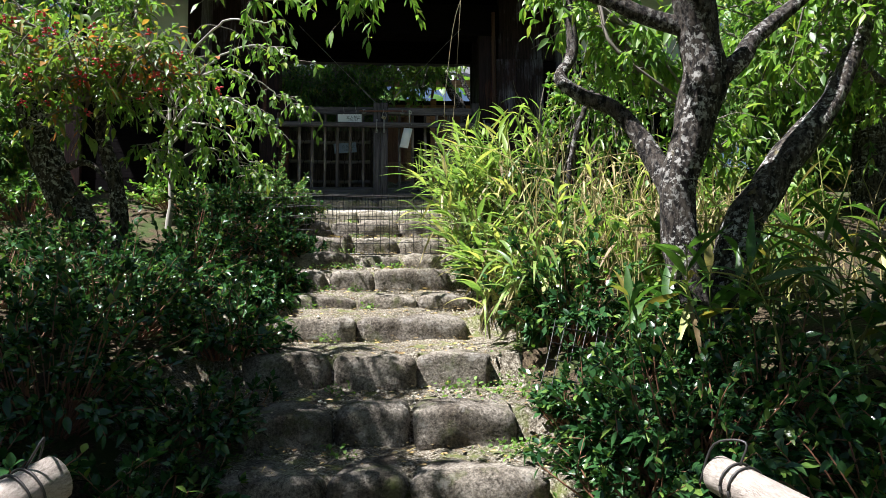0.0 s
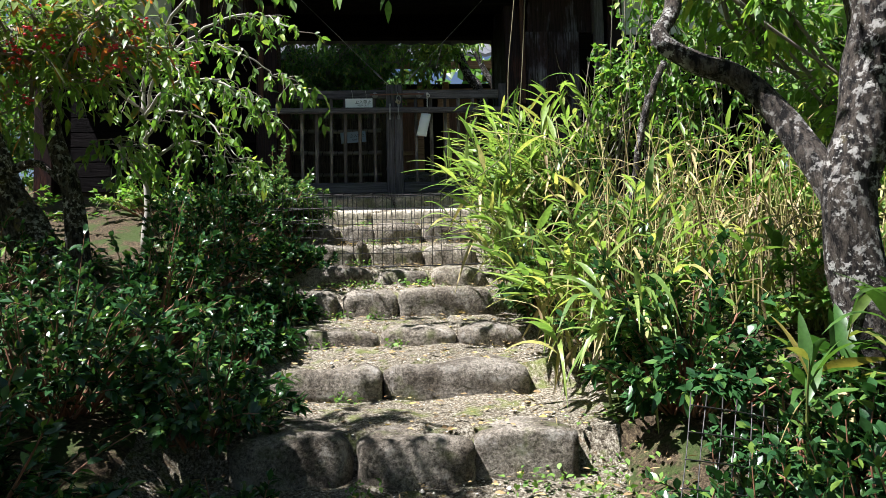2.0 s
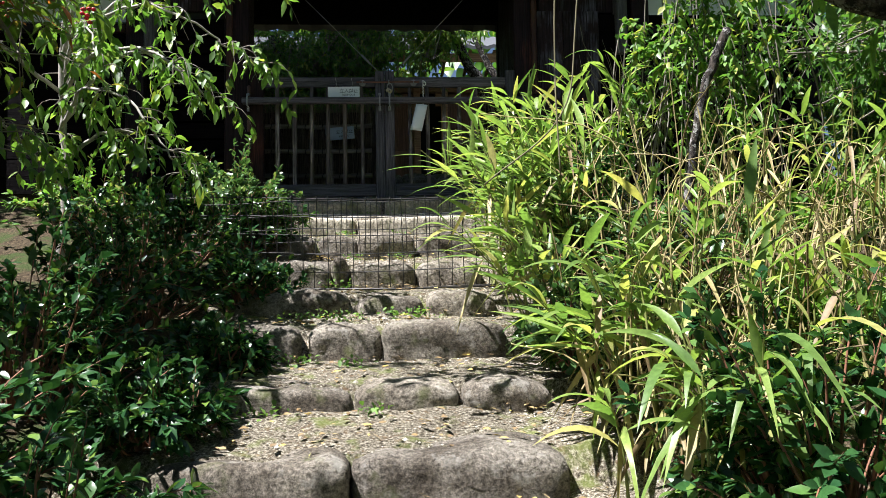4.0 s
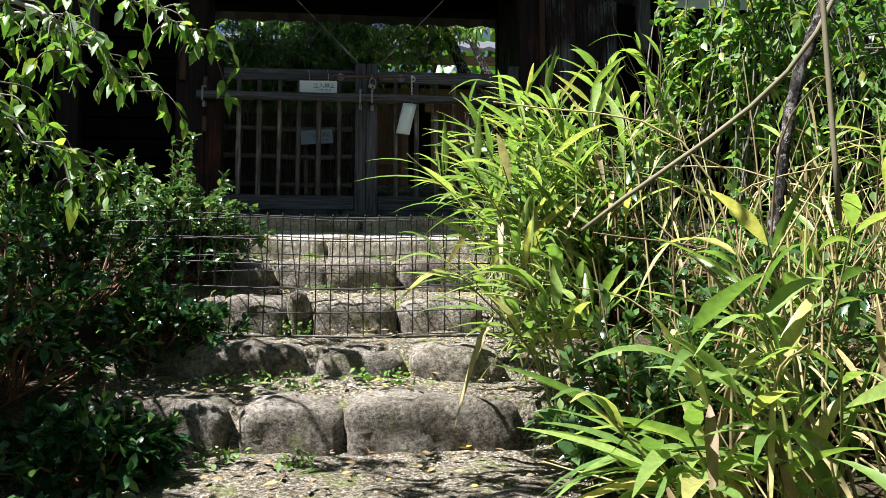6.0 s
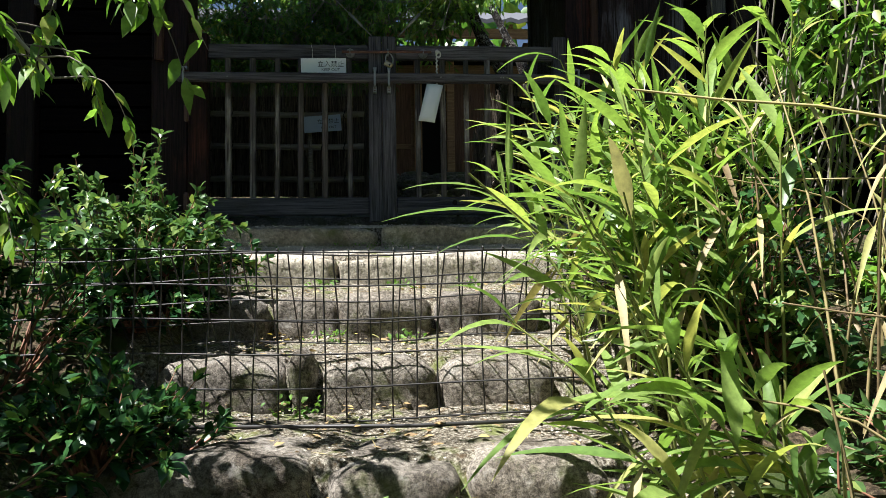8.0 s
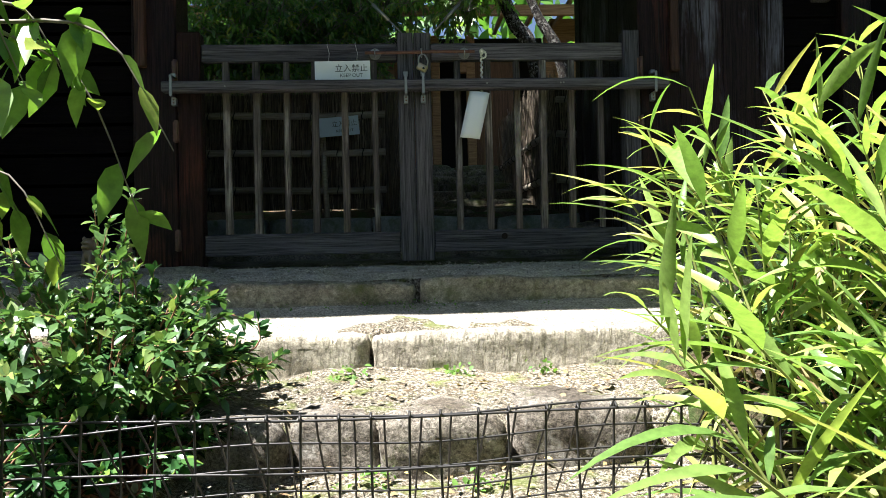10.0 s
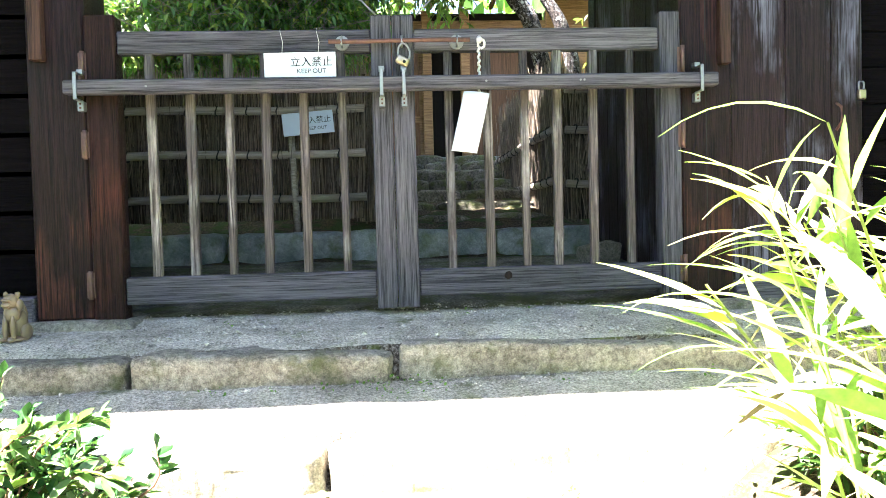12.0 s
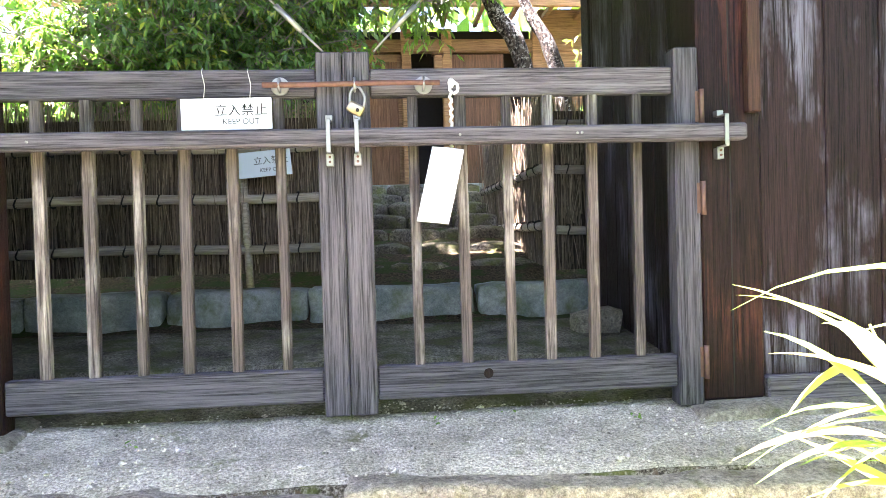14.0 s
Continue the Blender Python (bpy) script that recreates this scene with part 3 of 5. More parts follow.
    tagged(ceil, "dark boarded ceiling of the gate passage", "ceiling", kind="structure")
    # roof: two slopes with rows of tiles, rafters under the eaves
    for s in (0, 1):
        v, f = [], []
        for i in range(61):
            for j in range(2):
                x = -4.7 + 8.4 * i / 60
                y = (7.42, 9.25)[j] if s == 0 else (10.8, 9.25)[j]
                z = ((5.015, 6.05) if s == 0 else (5.14, 6.05))[j] + 0.03 * (i % 2)
                v.append((x, y, z))
        n = len(v)
        v += [(a, b, c - 0.12) for a, b, c in v]
        for i in range(60):
            a = 2 * i
            f += [(a, a + 1, a + 3, a + 2), (n + a, n + a + 2, n + a + 3, n + a + 1), (a, a + 2, n + a + 2, n + a), (a + 1, n + a + 1, n + a + 3, a + 3)]
        f += [(0, n, n + 1, 1), (n - 2, n - 1, 2 * n - 1, 2 * n - 2)]
        part("roof_slope", mesh_from("roof_slope", v, f), M_TILE, h)
    tube("ridge", [(-4.75, 9.25, 6.07), (3.75, 9.25, 6.07)], 0.11, M_TILE, h)
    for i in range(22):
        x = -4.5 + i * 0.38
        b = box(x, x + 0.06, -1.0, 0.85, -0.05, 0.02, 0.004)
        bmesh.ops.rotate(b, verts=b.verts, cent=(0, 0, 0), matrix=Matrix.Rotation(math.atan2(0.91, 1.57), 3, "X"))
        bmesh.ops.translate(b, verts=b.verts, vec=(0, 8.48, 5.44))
        part("rafter", b, M_CLAP_SHADED, h)
    return h


build_gatehouse()

# ---- gate ----
BARS_L = (-1.654, -1.504, -1.353, -1.211, -1.064, -0.914)
BARS_R = (-0.491, -0.337, -0.187, -0.052, 0.096, 0.246)


def build_leaf(name, outer, inner, bars, label):
    g = thing(name, label, "gate", "gate leaves")
    part("outer_stile", box(*outer, GY - 0.035, GY + 0.045, 2.615, 3.797, 0.006), M_STILE if outer[0] < -1 else M_GATE, g)
    part("meeting_stile", box(*inner, GY - 0.035, GY + 0.03, 2.634, 3.787, 0.005), M_GATE, g)
    a, b = (outer[1], inner[0]) if outer[0] < inner[0] else (inner[1], outer[0])
    part("top_rail", box(a + 0.001, b - 0.001, GY - 0.02, GY + 0.02, 3.647, 3.736, 0.005), M_GATE_X, g)
    part("bottom_rail", box(a + 0.001, b - 0.001, GY - 0.022, GY + 0.024, 2.677, 2.785, 0.006), M_GATE_X, g)
    for i, x in enumerate(bars):
        w = 0.0165 + 0.0015 * math.sin(i * 2.3)
        bm = box(x - w, x + w, GY - 0.016, GY + 0.016, 2.783, 3.650, 0.004)
        bmesh.ops.rotate(bm, verts=bm.verts, cent=(x, GY, 3.6), matrix=Matrix.Rotation(0.006 * math.sin(i * 5 + x), 3, "Y"))
        part("bar", bm, M_BAR, g)
    hx = outer[0] - 0.004 if outer[0] < -1 else outer[1] + 0.004
    for z in (3.60, 3.30, 2.76):
        hin = tube("hinge", [(hx, GY - 0.045, z - 0.055), (hx, GY - 0.045, z - 0.02), (hx, GY - 0.045, z + 0.02), (hx, GY - 0.045, z + 0.055)], (0.009, 0.0085, 0.0085, 0.009), M_HINGE, g, 8)
        part("hinge_plate", box(hx - 0.018, hx + 0.012, GY - 0.0385, GY - 0.0355, z - 0.05, z + 0.05, 0.001), M_HINGE, hin)
    return g


build_leaf("gate_leaf", (-1.886, -1.77), (-0.794, -0.7135), BARS_L, "weathered barred wooden gate leaf with brown hinge stile")
build_leaf("gate_leaf", (0.366, 0.449), (-0.7105, -0.626), BARS_R, "weathered barred wooden gate leaf with a knotted bottom rail")
v, f = tube_data([(-0.268, GY - 0.0235, 2.75), (-0.268, GY - 0.0228, 2.75), (-0.268, GY - 0.015, 2.75)], (0.008, 0.0165, 0.0175), 14, wobble=0.15)
knot = part("wood_knot", mesh_from("wood_knot", v, f), M_POST)
tagged(knot, "dark round knot in the gate's bottom rail", "knot")
bolt_bar = thing("crossbar", "long grey wooden bar across the gate", "crossbar", at=(-0.68, GY - 0.079, 3.51))
part("bar", box(-1.262, 1.258, -0.027, 0.027, -0.027, 0.026, 0.007), M_GATE_X, bolt_bar)
for x in (-0.955, 0.33, 0.70, 0.715):
    tube("nail_head", [(x, -0.030, 0.004 * math.sin(x * 9)), (x, -0.024, 0.004 * math.sin(x * 9))], 0.0045, M_STEEL, bolt_bar, 7)


def bracket(x):
    b = thing("bar_bracket", "bent galvanised steel bracket holding the gate bar", "bracket", "bar brackets")
    w = 0.011
    part("strap", box(x - w * 0.6, x + w * 0.6, GY - 0.113, GY - 0.108, 3.465, 3.565, 0.001), M_STEEL, b)
    part("strap_top", box(x - w * 0.6, x + w * 0.6, GY - 0.113, GY - 0.05, 3.560, 3.565, 0.001), M_STEEL, b)
    part("strap_bottom", box(x - w * 0.6, x + w * 0.6, GY - 0.113, GY - 0.05, 3.461, 3.466, 0.001), M_STEEL, b)
    part("foot", box(x - w, x + w, GY - 0.066, GY - 0.0355, 3.425, 3.462, 0.001), M_STEEL, b)
    part("head", box(x - w, x + w, GY - 0.066, GY - 0.0355, 3.564, 3.582, 0.001), M_STEEL, b)
    for z in (3.437, 3.452):
        tube("screw", [(x, GY - 0.070, z), (x, GY - 0.062, z)], 0.004, M_RUST, b, 6)


for x in (-1.893, -0.754, -0.668, 0.505):
    bracket(x)


def build_bolt():
    b = thing("sliding_bolt", "rusty round iron bolt across the gate stiles", "bolt")
    path = [(x, GY - 0.06, 3.680 + 0.002 * math.sin(x * 9)) for x in np.linspace(-0.955, -0.405, 12)]
    tube("rod", path, 0.0085, M_RUST, b, 10)
    for x in (-0.905, -0.672, -0.455):
        v, f = tube_data([(x, GY - 0.032, 3.680), (x, GY - 0.024, 3.680)], (0.028, 0.029), 16)
        part("plate", mesh_from("plate", v, f), M_STEEL, b)
        ring = [(x, GY - 0.045 + 0.02 * math.cos(a), 3.680 + 0.02 * math.sin(a)) for a in np.linspace(0, 2 * math.pi, 15)]
        tube("eye_ring", ring, 0.0045, M_STEEL, b, 6)
    p = thing("padlock", "worn brass padlock hanging from the gate bolt", "padlock")
    bm = rough_block(-0.682, -0.628, GY - 0.075, GY - 0.052, 3.580, 3.618, 5, 0.009, 0.001, 4, 0.0)
    bmesh.ops.rotate(bm, verts=bm.verts, cent=(-0.66, GY - 0.06, 3.63), matrix=Matrix.Rotation(0.5, 3, "Y"))
    body = part("body", bm, M_BRASS, p)
    tube("keyhole", [(-0.664, GY - 0.078, 3.595), (-0.664, GY - 0.073, 3.595)], 0.006, M_INK, body, 8)
    tube("shackle", smooth_path([(-0.688, GY - 0.062, 3.611), (-0.684, GY - 0.062, 3.655), (-0.66, GY - 0.062, 3.668), (-0.642, GY - 0.062, 3.638), (-0.645, GY - 0.062, 3.605)], 5), 0.0045, M_STEEL, p, 6)
    for x, dx in ((-0.60, 0.14), (-0.76, -0.15)):
        s = thing("turnbuckle_stay", "thin steel turnbuckle stay running up from the gate", "stay", "wire stays")
        a, c = np.array((x - 0.01, GY - 0.02, 3.79)), np.array((x + dx * 6, GY + 0.05 - 0.1, 3.79 + 0.9))
        tube("hook", [a, a + (c - a) * 0.08], 0.004, M_STEEL, s, 6)
        tube("sleeve", [a + (c - a) * 0.07, a + (c - a) * 0.16], 0.009, M_STEEL, s, 8)
        tube("wire", [a + (c - a) * 0.15, c], 0.0025, M_STEEL, s, 5)


build_bolt()


def lettering(body, size, width, mat, name):
    cu = bpy.data.curves.new(name, "FONT")
    cu.body, cu.size, cu.align_x, cu.align_y, cu.extrude = body, size, "CENTER", "CENTER", 0.0004
    tmp = bpy.data.objects.new(name, cu)
    scene.collection.objects.link(tmp)
    bpy.context.view_layer.update()
    me = bpy.data.meshes.new_from_object(tmp.evaluated_get(bpy.context.evaluated_depsgraph_get()))
    bpy.data.objects.remove(tmp)
    co = np.array([v.co[:] for v in me.vertices]) if len(me.vertices) else np.zeros((1, 3))
    k = width / max(1e-6, np.ptp(co[:, 0]))
    cx, cy = (co[:, 0].max() + co[:, 0].min()) / 2, (co[:, 1].max() + co[:, 1].min()) / 2
    for v in me.vertices:
        v.co = ((v.co.x - cx) * k, 0.0, (v.co.y - cy) * k)
    me.materials.clear()
    me.materials.append(mat)
    return me


def keep_out(at, w, h, mat, label, tilt, spin=0.0):
    s = thing("keep_out_sign", label, "sign", "keep out signs")
    part("plate", box(-w / 2, w / 2, -0.0015, 0.0015, -h / 2, h / 2, 0.001), mat, s)
    off = w * 0.12
    t = part("lettering", lettering("立入禁止", 0.05, w * 0.58, M_INK, "lettering"), None, s, "black Japanese characters")
    t.location = (off + w * 0.04, -0.003, h * 0.13)
    t = part("lettering", lettering("KEEP OUT", 0.03, w * 0.40, M_INK, "lettering"), None, s, "black capital letters")
    t.location = (off + w * 0.04, -0.003, -h * 0.24)
    s.matrix_world = pose(*at, 0, tilt, spin)
    return s


sign = keep_out((-1.068, GY - 0.045, 3.593), 0.276, 0.098, M_SIGN, "white keep-out sign wired to the gate rail", -0.6)
for x in (-0.068, 0.072):
    tube("hanging_wire", [(x, 0, 0.045), (x + 0.004, 0.004, 0.09), (x - 0.006, 0.012, 0.135), (x - 0.006, 0.03, 0.15)], 0.0012, M_ROPE, sign, 5)
keep_out((-1.245, 10.16, 3.62), 0.315, 0.14, M_SIGN_OLD, "faded blue-white keep-out sign on a brushwood fence", -5, 3)


def build_notice():
    n = thing("paper_notice", "white paper notice in a plastic sleeve hanging from a cord", "notice")
    v, f = [], []
    for i in range(9):
        for j in range(5):
            u, w = j / 4 - 0.5, i / 8
            v.append((u * 0.10 + 0.035 * (0.5 - w) - 0.02 * w, -0.012 - 0.012 * math.sin(w * 3) - 0.006 * math.cos(u * 5), -w * 0.232 - 0.012 * u))
    m = len(v)
    v += [(a, b + 0.002, c) for a, b, c in v]
    for i in range(8):
        for j in range(4):
            a = i * 5 + j
            f += [(a, a + 1, a + 6, a + 5), (m + a, m + a + 5, m + a + 6, m + a + 1)]
    edge = [0, 1, 2, 3, 4, 9, 14, 19, 24, 29, 34, 39, 44, 43, 42, 41, 40, 35, 30, 25, 20, 15, 10, 5]
    for a, b in zip(edge, edge[1:] + edge[:1]):
        f.append((b, a, m + a, m + b))
    part("sheet", mesh_from("sheet", v, f, True), M_PAPER, n)
    x = 0.03
    cord = [(x + 0.004 * math.sin(k * 1.9), 0.0 + 0.004 * math.cos(k * 1.9), 0.205 - k * 0.0075) for k in range(28)]
    tube("cord", cord, 0.0055, M_ROPE, n, 6)
    tube("knot", [(x, 0.0, 0.215), (x + 0.004, -0.006, 0.205), (x, 0.0, 0.192)], (0.008, 0.014, 0.008), M_ROPE, n, 7)
    tube("loop", smooth_path([(x + 0.006, 0, 0.205), (x + 0.02, -0.004, 0.20), (x + 0.022, 0, 0.18), (x + 0.008, 0, 0.17)], 4), 0.005, M_ROPE, n, 6)
    n.matrix_world = pose(-0.403, GY - 0.075, 3.472, 0, 0, 0)


build_notice()

# ---- plants: builders ----
def ball_dirs(n, low=-0.2, high=1.0):
    z = rng.uniform(low, high, n)
    a = rng.uniform(0, 2 * math.pi, n)
    r = np.sqrt(1 - np.clip(z, -1, 1) ** 2)
    return np.stack([r * np.cos(a), r * np.sin(a), z], 1)


def shoot_leaves(paths, per, first=0.35, spread=0.9):
    """Leaf bases and ways set alternately along curved shoots."""
    base, way = [], []
    for p in paths:
        p = np.asarray(p)
        s = rng.uniform(first, 1.0, per) ** 0.8
        i = np.clip((s * (len(p) - 1)).astype(int), 0, len(p) - 2)
        f = s * (len(p) - 1) - i
        b = p[i] * (1 - f[:, None]) + p[i + 1] * f[:, None]
        d = unit(p[i + 1] - p[i])
        r = unit(rng.normal(size=(per, 3)))
        base.append(b)
        way.append(unit(d * 0.6 + r * spread))
    return np.vstack(base), np.vstack(way)


def shrub(at, radii, shoots, per, size, mat, label, name="shrub", lean=(0, 0, 0), low=-0.15, stem=M_SHRUB_STEM, category="shrub", lift=0.5, droop=0.25):
    """A bushy shrub: curved shoots from the foot, leaves round the outer part of each."""
    x, y = at[:2]
    z0 = gz(x, y) - 0.02 if len(at) < 3 else at[2]
    t = thing(name, label, category, at=(x, y, z0))
    d = ball_dirs(shoots, low)
    reach = np.array(radii) * rng.uniform(0.55, 1.12, (shoots, 1)) * (1 + 0.15 * np.sin(7 * d[:, :1] + 5 * d[:, 1:2]))
    ends = d * reach + np.array(lean)
    ends[:, 2] = np.maximum(ends[:, 2], 0.04 + 0.1 * rng.random(shoots))
    paths = []
    for e in ends:
        foot = np.array([e[0] * 0.3, e[1] * 0.3, 0.0]) + rng.normal(0, 0.03, 3) * (1, 1, 0)
        mid = foot * 0.4 + e * 0.6 + np.array([0, 0, 0.12 * radii[2]]) + rng.normal(0, 0.025, 3)
        tip = e + np.array([0, 0, rng.uniform(-0.03, 0.08)])
        p = smooth_path([foot, mid, tip], 4)
        paths.append(p)
    tagged(part("stem_tangle", twig_mesh(paths, 0.0045, 0.0014, 4, "stem_tangle"), stem, t), kind="stuff")
    base, way = shoot_leaves(paths, per, 0.22)
    out = unit(base - np.array([0, 0, radii[2] * 0.2]))
    up = unit(out * 0.6 + np.array([0, 0, 1.0]) + rng.normal(0, 0.35, base.shape))
    way = unit(way + out * 0.5 + np.array([0, 0, 0.15]))
    n = len(base)
    ln = rng.uniform(0.7, 1.25, n) * size
    part("leaves", blades("leaves", base, way, up, ln, ln * rng.uniform(0.42, 0.55, n), droop * rng.uniform(0.3, 1.5, n), 0.22, 3, 0.45), mat, t)
    return t


def crown_leaves(paths, per, size, droop=0.4, hang=0.0, ratio=0.45, first=0.2):
    base, way = shoot_leaves(paths, per, first)
    n = len(base)
    way = unit(way + np.array([0, 0, -hang]))
    up = unit(rng.normal(0, 0.45, base.shape) + np.array([0, 0, 1.0]))
    ln = rng.uniform(0.65, 1.25, n) * size
    return blades("leaves", base, way, up, ln, ln * rng.uniform(ratio * 0.85, ratio * 1.15, n), droop * rng.uniform(0.4, 1.5, n), 0.2, 3, 0.42)


def spray(tips, count, reach, flat=0.5, fall=0.15):
    """Fine twigs in all directions from points on the limbs."""
    out = []
    for p in tips:
        for _ in range(count):
            d = unit(rng.normal(size=3) * np.array([1, 1, flat]) + np.array([0, 0, 0.15]))
            L = reach * rng.uniform(0.5, 1.2)
            q = np.asarray(p)
            out.append(smooth_path([q, q + d * L * 0.5 + np.array([0, 0, 0.02]), q + d * L - np.array([0, 0, fall * L])], 3))
    return out


def twig_mesh(paths, r0, r1, sides=4, name="twigs"):
    """Many curved twigs of the same number of points, in one mesh."""
    p = np.stack(paths)
    n, m, _ = p.shape
    d = unit(np.gradient(p, axis=1))
    u = unit(np.cross(d, np.array([0.31, 0.87, 0.38])))
    w = np.cross(d, u)
    r = np.linspace(r0, r1, m)[None, :, None]
    rings = [p + (u * math.cos(2 * math.pi * k / sides) + w * math.sin(2 * math.pi * k / sides)) * r for k in range(sides)]
    verts = np.stack(rings, 2).reshape(-1, 3)
    one = []
    for i in range(m - 1):
        for k in range(sides):
            a, b = i * sides + k, i * sides + (k + 1) % sides
            one.append((a, b, b + sides, a + sides))
    faces = (np.array(one)[None] + (np.arange(n) * m * sides)[:, None, None]).reshape(-1, 4)
    me = bpy.data.meshes.new(name)
    me.vertices.add(len(verts))
    me.vertices.foreach_set("co", verts.ravel())
    me.loops.add(faces.size)
    me.loops.foreach_set("vertex_index", faces.ravel().astype(np.int32))
    me.polygons.add(len(faces))
    me.polygons.foreach_set("loop_start", (np.arange(len(faces)) * 4).astype(np.int32))
    me.polygons.foreach_set("use_smooth", [True] * len(faces))
    me.update(calc_edges=True)
    return me


def tree(name, label, trunk, radii, limbs, crowns, leaf_mat, size, per=14, twigs=7, reach=0.35, hang=0.1, category="tree", ratio=0.45, stem_mat=None):
    """limbs: lists of points with start radius; crowns: (centre, radii, number of boughs)."""
    t = thing(name, label, category, at=tuple(trunk[0]))
    o = np.array(trunk[0])
    tp = smooth_path(np.array(trunk) - o, 8)
    rr = np.interp(np.linspace(0, 1, len(tp)), np.linspace(0, 1, len(radii)), radii)
    v, f = tube_data(tp, rr, 16, wobble=0.22)
    part("trunk", mesh_from("trunk", v, f, True), M_BARK, t)
    for pts, r in limbs:
        lp = smooth_path(np.array(pts) - o, 7)
        v, f = tube_data(lp, np.linspace(r, r * 0.42, len(lp)), 10, wobble=0.2)
        part("limb", mesh_from("limb", v, f, True), M_BARK, t)
    boughs, tips = [], []
    for c, rad, n in crowns:
        c = np.array(c) - o
        start = tp[-1] if not limbs else min([np.array(l[0][-1]) - o for l in limbs] + [tp[-1]], key=lambda q: np.linalg.norm(q - c))
        for _ in range(n):
            e = c + ball_dirs(1, -1)[0] * np.array(rad) * rng.uniform(0.35, 1.0)
            m = (start + e) / 2 + rng.normal(0, 0.08, 3)
            b = smooth_path([start + (e - start) * 0.25, m, e], 4)
            boughs.append(b)
            tips += [b[-1], b[-4], b[-7]]
    if boughs:
        for b in boughs:
            part("bough", twig_mesh([b], 0.014, 0.005, 5), M_TWIG, t)
        tw = spray(tips, twigs, reach)
        tagged(part("twig_tangle", twig_mesh(tw, 0.003, 0.0012, 3), stem_mat or M_TWIG, t), kind="stuff")
        part("crown", crown_leaves(tw, per, size, 0.4, hang, ratio), leaf_mat, t)
    return t


def cane_clump(at, culms, height, lean, per, size, mat, label, spread=0.25, wide=0.112, name="bamboo_grass", droop=0.42, first=0.5, dry=0.16):
    """Broad-leaved cane: leaning stems with long drooping blades fanned at the nodes."""
    x, y = at[:2]
    z0 = gz(x, y) - 0.02 if len(at) < 3 else at[2]
    t = thing(name, label, "bamboo", at=(x, y, z0))
    canes = []
    base, way, dead_b, dead_w = [], [], [], []
    lean = np.array(lean, float)
    for _ in range(culms):
        foot = np.append(rng.normal(0, spread, 2), 0.0)
        h = height * rng.uniform(0.55, 1.05)
        d = lean * rng.uniform(0.4, 1.3) + rng.normal(0, 0.16, 3) * np.array([1, 1, 0])
        p = smooth_path([foot, foot + np.array([0, 0, h * 0.5]) + d * h * 0.22, foot + np.array([0, 0, h * 0.92]) + d * h * 0.8], 5)
        canes.append(p)
        k = per + rng.integers(-2, 3)
        for j in range(k):
            s = first + (1 - first) * (j + rng.random()) / k
            i = min(int(s * (len(p) - 1)), len(p) - 2)
            b = p[i] + (p[i + 1] - p[i]) * (s * (len(p) - 1) - i)
            a = rng.uniform(0, 2 * math.pi)
            r = np.array([math.cos(a), math.sin(a), 0])
            w = unit(unit(p[i + 1] - p[i]) * rng.uniform(0.5, 1.0) + r * 0.7 + d * 0.5)
            if rng.random() < dry and s < 0.8:
                dead_b.append(b)
                dead_w.append(unit(w + np.array([0, 0, -1.2])))
            else:
                base.append(b)
                way.append(w)
    tagged(part("cane_tangle", twig_mesh(canes, 0.0055, 0.0022, 5, "cane_tangle"), M_STEM, t), kind="stuff")

    def put(nm, b, w, m, sz):
        n = len(b)
        if n:
            ln = rng.uniform(0.6, 1.25, n) * sz
            up = np.tile([0, 0, 1.0], (n, 1)) + rng.normal(0, 0.3, (n, 3))
            part(nm, blades(nm, np.array(b), np.array(w), up, ln, ln * wide * rng.uniform(0.8, 1.2, n), droop * rng.uniform(0.3, 1.5, n), 0.3, 5, 0.3), m, t)

    put("blades", base, way, mat, size)
    put("dry_blades", dead_b, dead_w, M_STRAW, size * 0.8)
    return t


# ---- plants by the steps, shady side ----
GLOSSY = "dark glossy evergreen shrub with small leaves beside the steps"
shrub((-1.66, 6.95), (0.40, 0.48, 0.50), 140, 30, 0.05, M_GLOSSY_LIT, "glossy evergreen shrub with sunlit upright shoots by the steps")
shrub((-1.85, 6.2), (0.48, 0.5, 0.66), 120, 26, 0.05, M_GLOSSY, GLOSSY)
shrub((-1.80, 5.45), (0.46, 0.5, 0.62), 120, 26, 0.05, M_GLOSSY, GLOSSY)
shrub((-1.85, 4.7), (0.48, 0.5, 0.60), 120, 26, 0.05, M_GLOSSY, GLOSSY)
shrub((-1.92, 3.95), (0.56, 0.55, 0.60), 130, 26, 0.05, M_GLOSSY, GLOSSY)
shrub((-1.85, 3.1), (0.60, 0.55, 0.66), 130, 26, 0.052, M_GLOSSY, GLOSSY)
shrub((-1.78, 2.3), (0.56, 0.5, 0.66), 120, 24, 0.052, M_GLOSSY, GLOSSY)
for fx, fy, fr in ((-1.55, 6.75, 0.26), (-1.6, 7.2, 0.26), (-1.38, 5.95, 0.24), (-1.36, 5.2, 0.24), (-1.36, 4.55, 0.28), (-1.36, 3.85, 0.32), (-1.32, 3.25, 0.32), (-1.32, 2.7, 0.32), (-1.35, 2.1, 0.34), (-1.5, 1.6, 0.4), (-2.2, 2.7, 0.5), (-2.3, 2.0, 0.5), (-2.3, 3.7, 0.5)):
    shrub((fx, fy), (fr, fr * 1.2, fr * 1.05), 90, 22, 0.05, M_GLOSSY, "low dark evergreen shoots spilling over the step edge")
shrub((-2.75, 4.3), (0.7, 0.7, 0.55), 120, 24, 0.05, M_GLOSSY, "low dark evergreen shrub under the trees")
shrub((-2.75, 3.2), (0.7, 0.7, 0.6), 120, 24, 0.052, M_GLOSSY, "low dark evergreen shrub under the trees")
